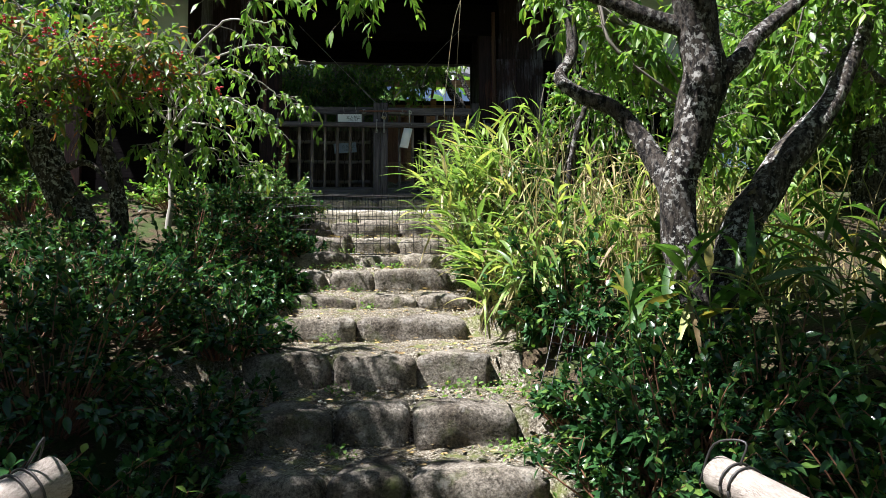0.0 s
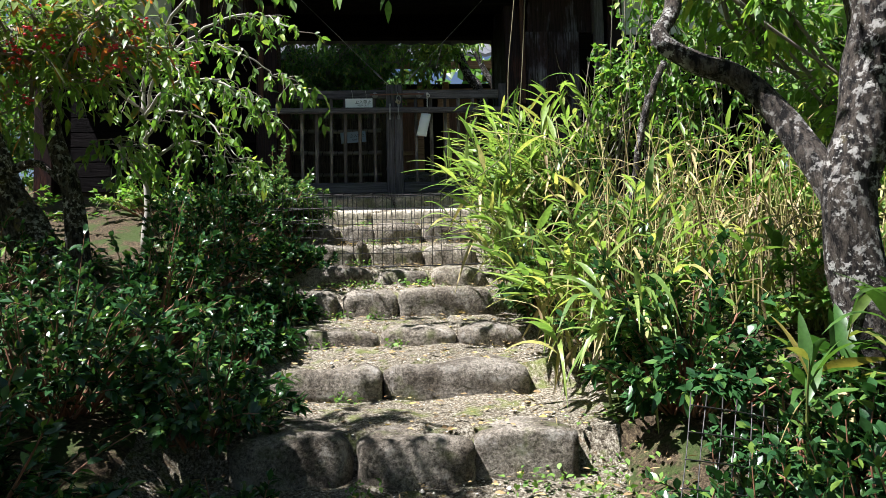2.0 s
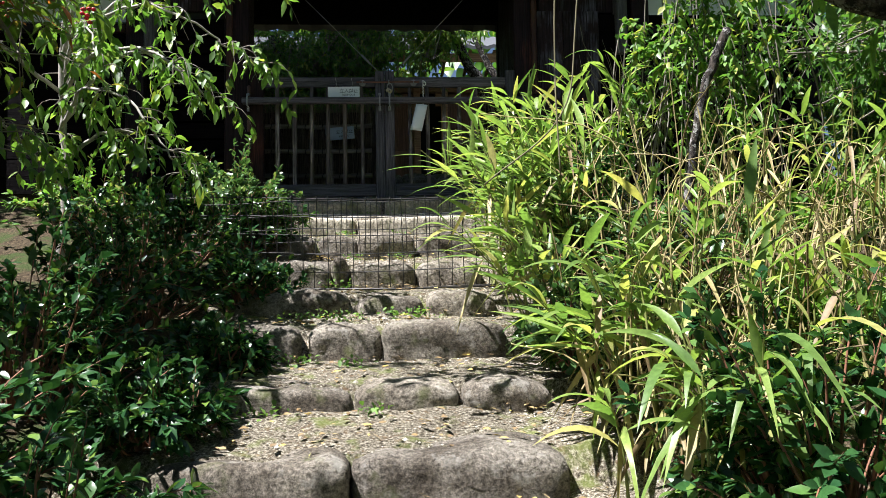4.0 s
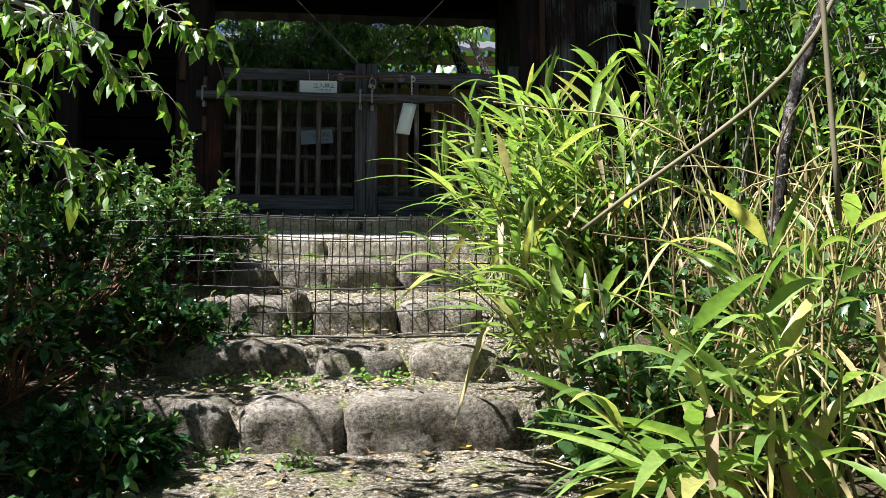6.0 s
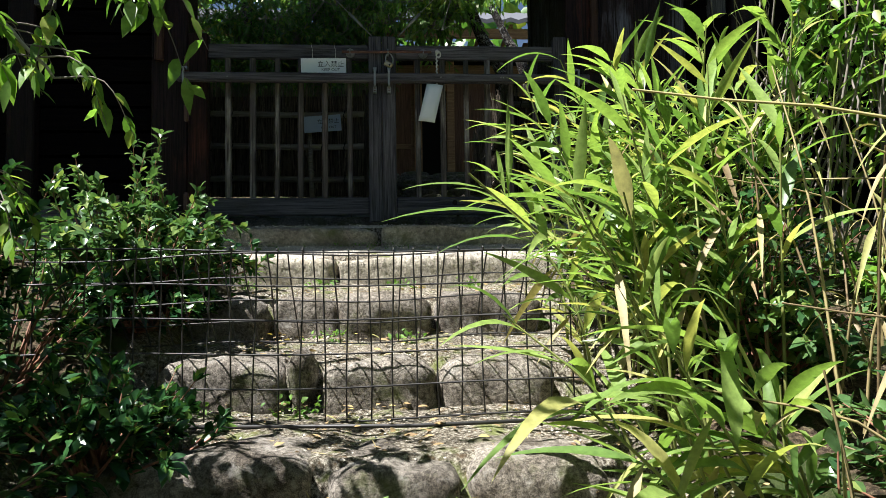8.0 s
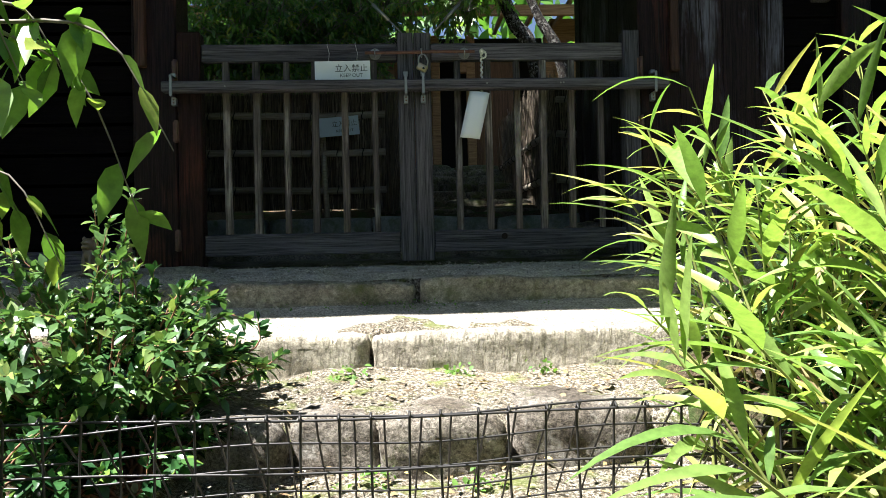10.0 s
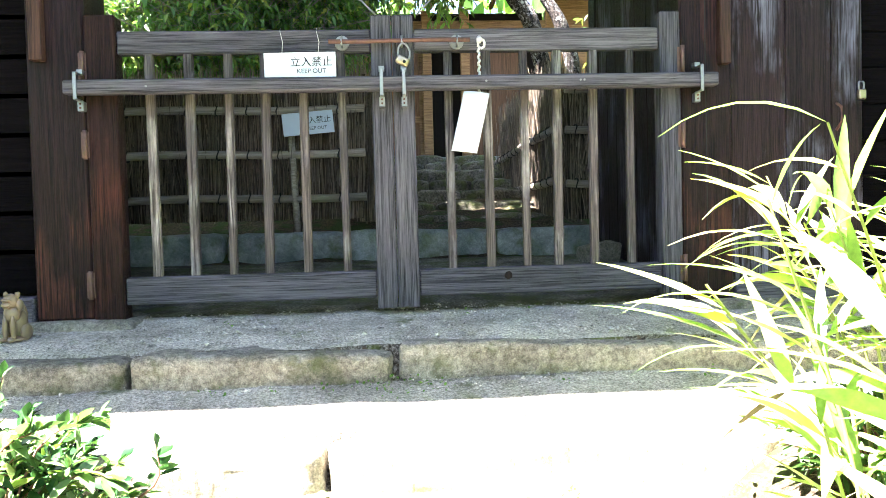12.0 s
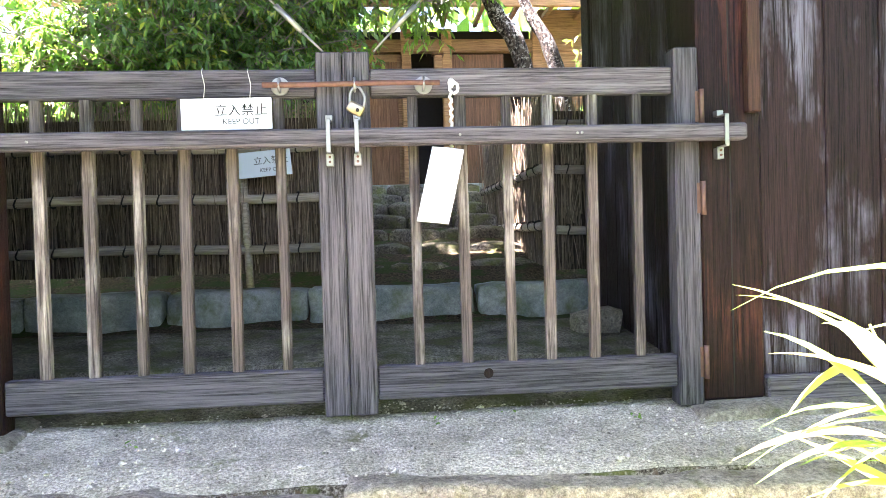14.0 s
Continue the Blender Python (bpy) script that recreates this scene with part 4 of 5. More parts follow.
shrub((-2.9, 5.3), (0.6, 0.6, 0.45), 90, 22, 0.05, M_GLOSSY, "low dark evergreen shrub under the trees")
shrub((-3.6, 6.3), (0.8, 0.7, 0.5), 90, 22, 0.055, M_TREE, "low leafy undergrowth below the gatehouse wall")
shrub((-2.55, 6.9), (0.5, 0.5, 0.4), 80, 20, 0.05, M_VINE, "low pale green undergrowth in the sun")

# ---- plants by the steps, sunny side ----
shrub((0.38, 3.85), (0.42, 0.42, 0.60), 130, 24, 0.055, M_GLOSSY, "compact glossy dark green shrub among cane leaves")
shrub((0.55, 2.75), (0.5, 0.5, 0.5), 130, 24, 0.055, M_GLOSSY, "dense dark shrub over the lower steps")
shrub((0.95, 2.2), (0.6, 0.5, 0.58), 130, 24, 0.06, M_GLOSSY, "dense dark shrub with bright young tips")
shrub((0.95, 3.0), (0.5, 0.5, 0.5), 100, 22, 0.055, M_GLOSSY, "dense dark shrub under a lichened tree")
shrub((1.7, 2.6), (0.6, 0.6, 0.55), 100, 20, 0.06, M_TREE, "mixed green undergrowth below a tree")
shrub((0.62, 5.35), (0.40, 0.45, 0.62), 120, 24, 0.05, M_GLOSSY_LIT, "glossy shrub grown through yellowed canes")
shrub((0.15, 5.06), (0.30, 0.30, 0.44), 120, 22, 0.055, M_GLOSSY_LIT, "glossy sunlit shrub grown through yellowed canes")
shrub((0.42, 6.15), (0.30, 0.30, 0.55), 100, 22, 0.05, M_GLOSSY_LIT, "glossy shrub behind sunlit bamboo leaves")
shrub((0.45, 7.15), (0.30, 0.30, 0.36), 80, 22, 0.05, M_GLOSSY_LIT, "low glossy shrub beside the granite step")
shrub((0.50, 6.55), (0.40, 0.45, 0.60), 110, 24, 0.05, M_GLOSSY, "glossy shrub behind sunlit bamboo leaves")
for fx, fy, fr in ((0.24, 3.15, 0.26), (0.55, 3.35, 0.34), (0.85, 3.4, 0.3), (0.48, 3.05, 0.3), (0.30, 2.65, 0.30), (0.22, 2.15, 0.30), (0.45, 1.9, 0.34)):
    shrub((fx, fy), (fr, fr, fr * 1.0), 80, 20, 0.045, M_GLOSSY, "low dark leafy shoots at the foot of shrubs")
for fx, fy, fr in ((1.25, 4.5, 0.42), (1.9, 4.9, 0.4), (1.25, 6.4, 0.4), (3.0, 6.3, 0.4), (2.0, 6.3, 0.5), (1.0, 5.0, 0.35), (2.4, 3.4, 0.36)):
    shrub((fx, fy), (fr, fr, fr * 0.9), 80, 18, 0.06, M_VINE, "tangled sunlit undergrowth of pale green leaves", stem=M_STEM)
CANE = "sunlit broad-leaved bamboo grass with long yellow-green blades"
cane_clump((0.20, 6.05), 12, 1.00, (-0.26, -0.06, 0), 15, 0.29, M_BLADE, CANE, 0.11, 0.115, droop=0.34, first=0.32)
cane_clump((0.28, 6.45), 13, 1.05, (-0.26, -0.06, 0), 15, 0.28, M_BLADE, CANE, 0.12, 0.115, droop=0.34, first=0.35)
cane_clump((0.52, 6.75), 13, 1.12, (-0.20, -0.05, 0), 12, 0.28, M_BLADE, CANE, 0.16, 0.115, first=0.4)
cane_clump((0.22, 6.25), 9, 0.62, (-0.45, -0.15, 0), 11, 0.27, M_BLADE, CANE, 0.12, 0.12, droop=0.4, first=0.25)
cane_clump((0.36, 6.85), 9, 0.62, (-0.4, -0.1, 0), 11, 0.26, M_BLADE, CANE, 0.12, 0.12, droop=0.4, first=0.25)
cane_clump((0.90, 6.95), 14, 1.15, (-0.15, -0.05, 0), 11, 0.25, M_BLADE, CANE, 0.2, 0.115)
cane_clump((0.08, 5.80), 8, 0.84, (-0.58, -0.03, 0), 8, 0.25, M_BLADE, "bamboo grass leaning out over the wire mesh", 0.06, 0.115, droop=0.45, dry=0.05)
cane_clump((0.16, 5.4), 10, 0.66, (-0.48, -0.15, 0), 9, 0.29, M_BLADE, CANE, 0.14, 0.12)
cane_clump((0.22, 4.6), 15, 0.60, (-0.45, -0.35, 0), 8, 0.27, M_BLADE, "bamboo grass drooping over the stone steps", 0.15, 0.12)
cane_clump((0.22, 4.05), 13, 0.52, (-0.36, -0.35, 0), 8, 0.28, M_BLADE, "bamboo grass drooping over the stone steps", 0.12, 0.12, droop=0.9)
cane_clump((0.40, 7.12), 9, 0.80, (-0.38, -0.05, 0), 10, 0.27, M_BLADE, CANE, 0.09, 0.12, dry=0.03)
cane_clump((0.70, 4.75), 15, 0.75, (-0.1, -0.2, 0), 8, 0.26, M_BLADE, CANE, 0.26, 0.12)
cane_clump((0.75, 3.45), 11, 0.55, (-0.1, -0.4, 0), 7, 0.30, M_BLADE_DARK, "dark green ginger-like canes with long blades", 0.2, 0.15)
cane_clump((1.35, 3.2), 20, 0.72, (-0.15, -0.2, 0), 8, 0.30, M_BLADE_DARK, "dark green ginger-like canes with long blades", 0.25, 0.13)
cane_clump((1.95, 3.0), 22, 0.6, (-0.1, -0.2, 0), 8, 0.32, M_BLADE_DARK, "dark green ginger-like canes with long blades", 0.3, 0.13)
cane_clump((1.75, 4.1), 24, 0.58, (0.0, -0.1, 0), 8, 0.28, M_BLADE_DARK, "half-dry canes with green and brown blades", 0.35, 0.13, dry=0.4)
cane_clump((1.6, 5.6), 26, 0.95, (-0.1, -0.1, 0), 7, 0.22, M_BLADE, "yellowing reedy canes behind the trees", 0.4, dry=0.35)
cane_clump((2.7, 6.15), 24, 0.8, (0.0, -0.1, 0), 7, 0.24, M_BLADE, "yellowing reedy canes behind the trees", 0.4, dry=0.35)


def reeds(at, n, height, spread, label, bend=0.3):
    """A tangle of dry, leaning stalks, some of them bent over."""
    x, y = at
    t = thing("dry_reeds", label, "reeds", kind="stuff", at=(x, y, gz(x, y) - 0.02))
    stalks, b, w = [], [], []
    for _ in range(n):
        foot = np.append(np.clip(rng.normal(0, 1, 2), -1.8, 1.8) * np.array(spread), 0)
        h = height * rng.uniform(0.4, 1.1)
        d = np.append(np.clip(rng.normal(0, bend * 1.4, 2), -0.7, 0.7), 0)
        over = rng.random() < 0.5
        top = foot + np.array([0, 0, h * (0.75 if over else 1.0)]) + d * h * (1.1 if over else 0.7)
        stalks.append(smooth_path([foot, foot + np.array([0, 0, h * 0.6]) + d * h * 0.3, top], 4))
        for _ in range(2):
            k = rng.integers(2, 8)
            b.append(stalks[-1][k])
            w.append(unit(d + rng.normal(0, 0.5, 3) + np.array([0, 0, -0.5])))
    part("stalk_tangle", twig_mesh(stalks, 0.0045, 0.002, 4, "stalk_tangle"), M_STRAW, t)
    ln = rng.uniform(0.08, 0.2, len(b))
    part("dry_blades", blades("dry_blades", np.array(b), np.array(w), np.tile([0, 0, 1.0], (len(b), 1)) + rng.normal(0, 0.4, (len(b), 3)), ln, ln * 0.1, 0.6, 0.4, 4, 0.35), M_STRAW, t)


reeds((0.55, 5.0), 70, 0.7, (0.25, 0.35), "tangle of yellow dry stalks among canes")
reeds((1.0, 5.9), 95, 0.95, (0.4, 0.45), "tangle of yellow dry stalks among canes")
reeds((1.75, 4.6), 80, 0.55, (0.5, 0.45), "tangle of brown dry stalks under the trees")
reeds((1.5, 5.1), 85, 0.75, (0.45, 0.4), "tangle of yellow dry stalks among canes")
reeds((0.35, 4.3), 60, 0.5, (0.15, 0.2), "tangle of yellow dry stalks among canes")

# ---- trees ----
tree("lichened_tree", "old forked tree with grey lichened bark and spreading boughs",
     [(0.88, 3.5, 1.15), (0.85, 3.5, 1.57), (0.815, 3.5, 1.92), (0.90, 3.5, 2.22), (0.965, 3.5, 2.5), (0.93, 3.48, 2.75), (0.80, 3.3, 3.3), (0.7, 3.1, 4.0)],
     (0.13, 0.085, 0.082, 0.095, 0.105, 0.095, 0.08, 0.06),
     [([(0.83, 3.52, 1.85), (0.79, 3.56, 2.0), (0.716, 3.70, 2.255), (0.60, 3.77, 2.42), (0.459, 3.82, 2.492), (0.354, 3.89, 2.617), (0.44, 3.95, 2.80), (0.42, 4.05, 3.3)], 0.058),
      ([(0.97, 3.5, 2.45), (1.14, 3.5, 2.58), (1.25, 3.55, 2.72), (1.6, 3.7, 3.0), (2.2, 3.9, 3.5)], 0.06),
      ([(0.93, 3.48, 2.72), (0.7, 3.55, 2.82), (0.45, 3.6, 2.95), (0.0, 3.8, 3.15), (-0.35, 4.4, 3.4)], 0.05),
      ([(0.8, 3.3, 3.3), (1.1, 2.4, 3.9), (1.4, 1.5, 4.3)], 0.05)],
     # the crowns at y 1.85 and 1.5 are unseen, added to shade the lower shrubs
     [((-1.2, 4.9, 3.5), (0.5, 0.4, 0.2), 3), ((-0.5, 1.85, 4.4), (0.95, 1.0, 0.35), 70), ((1.75, 4.0, 2.95), (0.8, 0.7, 0.35), 12), ((1.5, 1.5, 3.9), (0.8, 1.1, 0.5), 16), ((0.6, 4.5, 3.3), (0.5, 0.4, 0.3), 4),
      ((1.35, 4.1, 2.35), (0.4, 0.3, 0.4), 7)],
     M_CHERRY, 0.075, 9, 6, 0.34, 0.35)

tree("leaning_trunk", "leaning lichened trunk among ginger canes", [(1.02, 3.66, 1.05), (1.17, 3.65, 1.73), (1.33, 3.67, 1.97), (1.48, 3.68, 2.17), (1.75, 3.75, 2.45), (2.0, 3.8, 2.9)], (0.11, 0.09, 0.088, 0.085, 0.06, 0.04),
     [([(1.75, 3.75, 2.45), (2.2, 4.4, 2.9), (2.5, 5.2, 3.4)], 0.045), ([(1.9, 3.8, 2.75), (2.6, 4.6, 2.9), (3.2, 5.2, 3.0)], 0.035)],
     [((2.6, 5.7, 3.5), (1.0, 0.7, 0.6), 16), ((3.4, 5.6, 3.2), (0.8, 0.6, 0.4), 13), ((1.9, 5.5, 3.7), (0.6, 0.6, 0.5), 8)], M_CHERRY, 0.066, 9, 6, 0.34, 0.2)

tree("stump_tree", "leaning dark trunk with lichen and thin sprouting boughs", [(-2.62, 5.55, 1.55), (-2.74, 5.6, 1.86), (-3.0, 5.6, 2.3), (-3.2, 5.6, 2.8), (-3.3, 5.6, 3.4)], (0.15, 0.125, 0.115, 0.11, 0.06),
     [([(-3.05, 5.6, 2.4), (-2.75, 5.45, 2.45), (-2.55, 5.35, 2.3)], 0.03), ([(-3.2, 5.6, 2.8), (-2.8, 5.4, 3.2), (-2.3, 5.2, 3.5)], 0.04)],
     [((-3.4, 5.2, 3.1), (0.7, 0.5, 0.45), 9), ((-2.5, 5.2, 3.5), (0.5, 0.4, 0.2), 3)], M_CHERRY, 0.065, 9, 6, 0.3, 0.15)

tree("berry_tree", "slender tree with russet-tinged leaves and red berries", [(-2.36, 5.2, 1.6), (-2.40, 5.2, 1.9), (-2.44, 5.2, 2.25), (-2.54, 5.2, 2.6), (-2.56, 5.2, 3.0)], (0.07, 0.06, 0.052, 0.045, 0.03),
     [([(-2.54, 5.2, 2.6), (-2.4, 5.0, 2.85), (-2.2, 4.8, 3.0)], 0.02)],
     [((-2.75, 4.8, 2.98), (0.85, 0.6, 0.42), 22), ((-2.1, 4.8, 2.9), (0.42, 0.35, 0.28), 8)], M_NANDINA, 0.066, 6, 6, 0.3, 0.1)


def weeping(at, pts, r, hangs, label):
    """A drooping bough with hanging leafy twigs."""
    t = thing("weeping_tree", label, "tree", at=at)
    o = np.array(at)
    tw = []
    for p, rad in zip(pts, r):
        lp = smooth_path(np.array(p) - o, 6, 0.006)
        v, f = tube_data(lp, np.linspace(rad, rad * 0.3, len(lp)), 7, wobble=0.15)
        part("bough", mesh_from("bough", v, f, True), M_TWIG_PALE, t)
        for _ in range(hangs):
            q = lp[rng.integers(len(lp) // 4, len(lp))]
            d = unit(np.array([rng.normal(0.35, 0.5), rng.normal(-0.1, 0.5), -0.1]))
            L = rng.uniform(0.12, 0.32)
            tw.append(smooth_path([q, q + d * L * 0.5, q + d * L * 0.8 - np.array([0, 0, L * 0.5])], 4))
    tagged(part("twig_tangle", twig_mesh(tw, 0.003, 0.001, 4), M_TWIG, t), kind="stuff")
    part("crown", crown_leaves(tw, 8, 0.057, 0.3, 0.5, 0.55), M_CHERRY, t)


weeping((-2.35, 6.05, gz(-2.35, 6.05)),
        [[(-2.35, 6.05, 1.95), (-2.33, 6.05, 2.5), (-2.36, 6.05, 3.0), (-2.3, 6.0, 3.5)],
         [(-2.34, 6.05, 2.75), (-2.15, 6.0, 3.0), (-1.95, 6.0, 3.1), (-1.72, 6.05, 3.0), (-1.58, 6.1, 2.82)],
         [(-2.34, 6.05, 2.55), (-2.1, 6.0, 2.68), (-1.9, 6.05, 2.64), (-1.7, 6.1, 2.45)],
         [(-2.36, 6.05, 3.05), (-2.1, 5.7, 3.35), (-1.75, 5.3, 3.45), (-1.4, 4.9, 3.3)],
         [(-2.36, 6.05, 2.9), (-2.5, 5.6, 3.05), (-2.45, 5.2, 3.0), (-2.3, 4.8, 2.7)],
         [(-2.34, 6.05, 2.9), (-2.15, 5.7, 3.1), (-2.0, 5.5, 3.05), (-1.85, 5.3, 2.8)],
         [(-2.36, 6.05, 3.1), (-1.95, 6.0, 3.45), (-1.6, 5.9, 3.5), (-1.3, 5.8, 3.35)],
         [(-2.34, 6.05, 2.4), (-2.3, 5.5, 2.55), (-2.15, 5.1, 2.5), (-2.05, 4.9, 2.3)],
         [(-2.36, 6.05, 2.85), (-2.1, 5.75, 2.98), (-1.8, 5.6, 2.98), (-1.6, 5.5, 2.85), (-1.5, 5.48, 2.7)],
         [(-2.36, 6.05, 2.7), (-2.05, 5.6, 2.78), (-1.75, 5.35, 2.66), (-1.55, 5.25, 2.42)],
         [(-2.36, 6.05, 3.15), (-1.95, 5.8, 3.25), (-1.65, 5.7, 3.18), (-1.45, 5.75, 3.05), (-1.3, 5.78, 2.98)]],
        (0.026, 0.014, 0.012, 0.014, 0.012, 0.012, 0.012, 0.010, 0.013, 0.011, 0.010), 21, "slender weeping cherry with pendulous leafy twigs")


def berries():
    t = thing("berry_clusters", "clusters of small red berries among russet leaves", "berries", kind="stuff")
    v, f = [], []
    for _ in range(34):
        c = np.array([-2.5, 4.65, 2.92]) + rng.normal(0, 1, 3) * np.array([0.4, 0.2, 0.15])
        for _ in range(8):
            q = c + rng.normal(0, 0.016, 3)
            tube_data([q - (0, 0, 0.006), q - (0, 0, 0.003), q + (0, 0, 0.003), q + (0, 0, 0.006)], (0.0025, 0.008, 0.008, 0.0025), 6, v, f)
    part("berry_cluster", mesh_from("berry_cluster", v, f, True), M_BERRY, t)


berries()


def vine_mound():
    """Arching briar stems hung with small leaves in front of the gatehouse wall."""
    t = thing("arching_briar", "arching briar with sunlit pale green leaves", "briar", at=(1.1, 7.1, gz(1.1, 7.1)))
    o = np.array([1.1, 7.1, gz(1.1, 7.1)])
    paths = []
    for _ in range(52):
        top = np.array([np.clip(rng.normal(1.4, 0.28), 0.95, 2.2), np.clip(rng.normal(6.85, 0.16), 6.5, 7.1), rng.uniform(3.1, 4.2)])
        a = rng.uniform(-0.5, 2 * math.pi - 0.5)
        s = np.array([math.cos(a) * rng.uniform(0.25, 0.75), math.sin(a) * rng.uniform(0.1, 0.45) - 0.15, 0])
        end = top + s - np.array([0, 0, rng.uniform(0.5, 1.3)])
        foot = np.array([top[0] + rng.normal(0, 0.3), 6.9 + rng.normal(0, 0.12), o[2]])
        paths.append(smooth_path(np.array([foot, (foot + top) / 2 + rng.normal(0, 0.08, 3), top, top + s * 0.5 - (0, 0, 0.12), end]) - o, 4))
    for p in paths:
        part("stem", twig_mesh([p], 0.006, 0.0015, 4), M_TWIG, t)
    part("leaves", crown_leaves(paths, 85, 0.056, 0.3, 0.15, 0.62, 0.35), M_VINE, t)
    tw = []
    for _ in range(10):
        q = np.array([rng.uniform(0.45, 0.8), rng.uniform(6.3, 6.8), rng.uniform(2.9, 3.2)]) - o
        tw.append(smooth_path([np.array([0.0, 0, 0.6]), q * 0.6 + np.array([0, 0, 0.3]), q + np.array([0, 0, rng.uniform(0, 0.4)])], 4, 0.01))
    for p in tw:
        part("bare_twig", twig_mesh([p], 0.004, 0.001, 4), M_TWIG, t)


vine_mound()
tube("dead_sapling", smooth_path([(0.72, 5.5, 1.72), (0.74, 5.5, 2.1), (0.784, 5.515, 2.375), (0.86, 5.5, 2.75), (1.0, 5.52, 3.05)], 6, 0.004), 0.022, M_BARK, None, 9)
tagged(bpy.data.objects["dead_sapling"], "thin dark bare sapling stem among canes", "sapling")

vine = thing("hanging_vine", "bare pale vine hanging from a tree bough", "vine", at=(0.0, 3.6, 3.1))
tube("stem", smooth_path([(0, 0, 0), (-0.2, 0, -0.2), (-0.27, 0.0, -0.6), (-0.285, 0.0, -0.85), (-0.28, 0.0, -1.08)], 6), 0.0017, M_STRAW_STEM, vine, 6)
tube("side_shoot", smooth_path([(-0.2, 0, -0.2), (-0.235, 0.02, -0.75), (-0.27, 0.03, -0.95), (-0.42, 0.07, -1.08)], 6), 0.0017, M_STRAW_STEM, vine, 6)


def shade_tree(at, crowns, label, size=0.085, per=12, r=0.16, mat=M_TREE, twigs=7, reach=0.5):
    x, y = at
    z = gz(x, y) - 0.1
    cx, cy, cz = crowns[0][0]
    tree("broadleaf_tree", label, [(x, y, z), (x + 0.05, y, z + 1.2), (x + (cx - x) * 0.3, y + (cy - y) * 0.3, z + 2.4), (x + (cx - x) * 0.6, y + (cy - y) * 0.6, cz - 0.3)],
         (r, r * 0.85, r * 0.7, r * 0.45), [], crowns, mat, size, per, twigs, reach, 0.2)


# trees around the stairs; those at x -4.4 and 3.6 are unseen, added for shade
shade_tree((-4.4, 1.6), [((-3.5, 2.0, 4.1), (0.95, 1.5, 0.7), 85), ((-2.65, 2.6, 4.3), (0.55, 0.85, 0.3), 40)], "unseen broadleaf tree added to shade the shrubs beside the steps")
shade_tree((3.6, 1.2), [((2.7, 1.6, 3.9), (0.9, 1.2, 0.8), 40), ((4.0, 3.2, 3.4), (0.8, 1.1, 1.0), 30)], "unseen broadleaf tree added to block skylight over the undergrowth")
shade_tree((3.9, 6.6), [((3.7, 6.5, 3.9), (1.3, 1.0, 1.2), 60), ((2.6, 7.0, 3.6), (0.9, 0.7, 0.9), 36)], "broadleaf tree beside the gatehouse", 0.07)
# second crown added high up to dim the wall beside it
shade_tree((-4.6, 6.8), [((-5.0, 6.2, 3.6), (0.8, 1.0, 1.0), 40), ((-4.3, 7.2, 4.8), (0.9, 0.6, 0.5), 40)], "broadleaf tree beside the gatehouse", 0.07)
shade_tree((-6.6, 7.6), [((-6.0, 7.0, 3.3), (1.0, 1.0, 1.4), 50)], "broadleaf tree on the bank", 0.08)
shade_tree((6.4, 7.4), [((5.4, 6.8, 3.3), (1.0, 1.0, 1.4), 50)], "broadleaf tree on the bank", 0.08)
shade_tree((-6.4, 9.6), [((-5.7, 9.4, 3.4), (1.1, 0.9, 1.3), 80)], "dense broadleaf tree beside the gatehouse", 0.08)
shade_tree((5.4, 9.2), [((4.7, 9.0, 3.3), (1.1, 0.8, 1.2), 80)], "dense broadleaf tree beside the gatehouse", 0.08)
# the last four stand out of view, added to block skylight
shade_tree((-5.6, 4.4), [((-4.9, 4.4, 3.0), (0.9, 1.2, 1.3), 45)], "broadleaf tree on the bank", 0.08)
shade_tree((5.6, 4.0), [((4.8, 4.4, 2.9), (0.9, 1.4, 1.4), 50)], "broadleaf tree on the bank", 0.08)
shade_tree((-3.2, -2.2), [((-2.3, -1.6, 4.0), (1.6, 1.5, 0.9), 36)], "unseen broadleaf tree added to block skylight below the stairs", 0.1, 10)
shade_tree((3.2, -2.4), [((2.6, -1.6, 3.8), (1.4, 1.5, 0.9), 36)], "unseen broadleaf tree added to block skylight below the stairs", 0.1, 10)
# ---- wire mesh fence across the steps ----
def mesh_panel(name, label, origin, across, up, w, h, gap, r, bow=0.012, hooks=False, rise=0.1):
    t = thing(name, label, "fence", "wire mesh panels", at=tuple(origin))
    across, up = unit(np.array(across, float)), unit(np.array(up, float))
    out = np.cross(across, up)
    nv, nh = int(w / gap), round(h / rise)

    def at(u, v):
        k = bow * math.sin(u * 3.1 + v * 2) + bow * 0.7 * math.sin(u * 7.7)
        s = 0.02 * math.sin(u * 2.3) * v / max(h, 0.1)
        return across * (u + s * 0.5) + up * (v * (1 + 0.03 * math.sin(u * 1.7)) + 0.01 * math.sin(u * 4)) + out * k

    for i in range(nv + 1):
        u = i * gap
        p = [at(u + 0.004 * math.sin(i * 3 + v * 9), v) for v in np.linspace(0, h, 7)]
        if hooks:
            p += [p[-1] + up * 0.012 + out * 0.008, p[-1] + up * 0.005 + out * 0.02]
        tube("upright_wire", p, r, M_WIRE, t, 5)
    for j in range(nh + 1):
        v = j * rise
        tube("level_wire", [at(u, v) + out * r * 1.6 for u in np.linspace(0, w, 30)], r, M_WIRE, t, 5)
    return t


mesh_panel("wire_fence", "dark welded wire mesh standing across the stone steps", (-2.05, 6.26, 1.845), (1, 0.02, 0), (0, -0.02, 1), 2.75, 0.5, 0.07, 0.0028, 0.008, hooks=True)
mesh_panel("wire_fence", "dark welded wire mesh folded back over the steps", (-1.75, 6.60, 2.06), (1, 0.02, 0), (0, -1.0, 0.98), 2.3, 0.4, 0.07, 0.0026, 0.014)
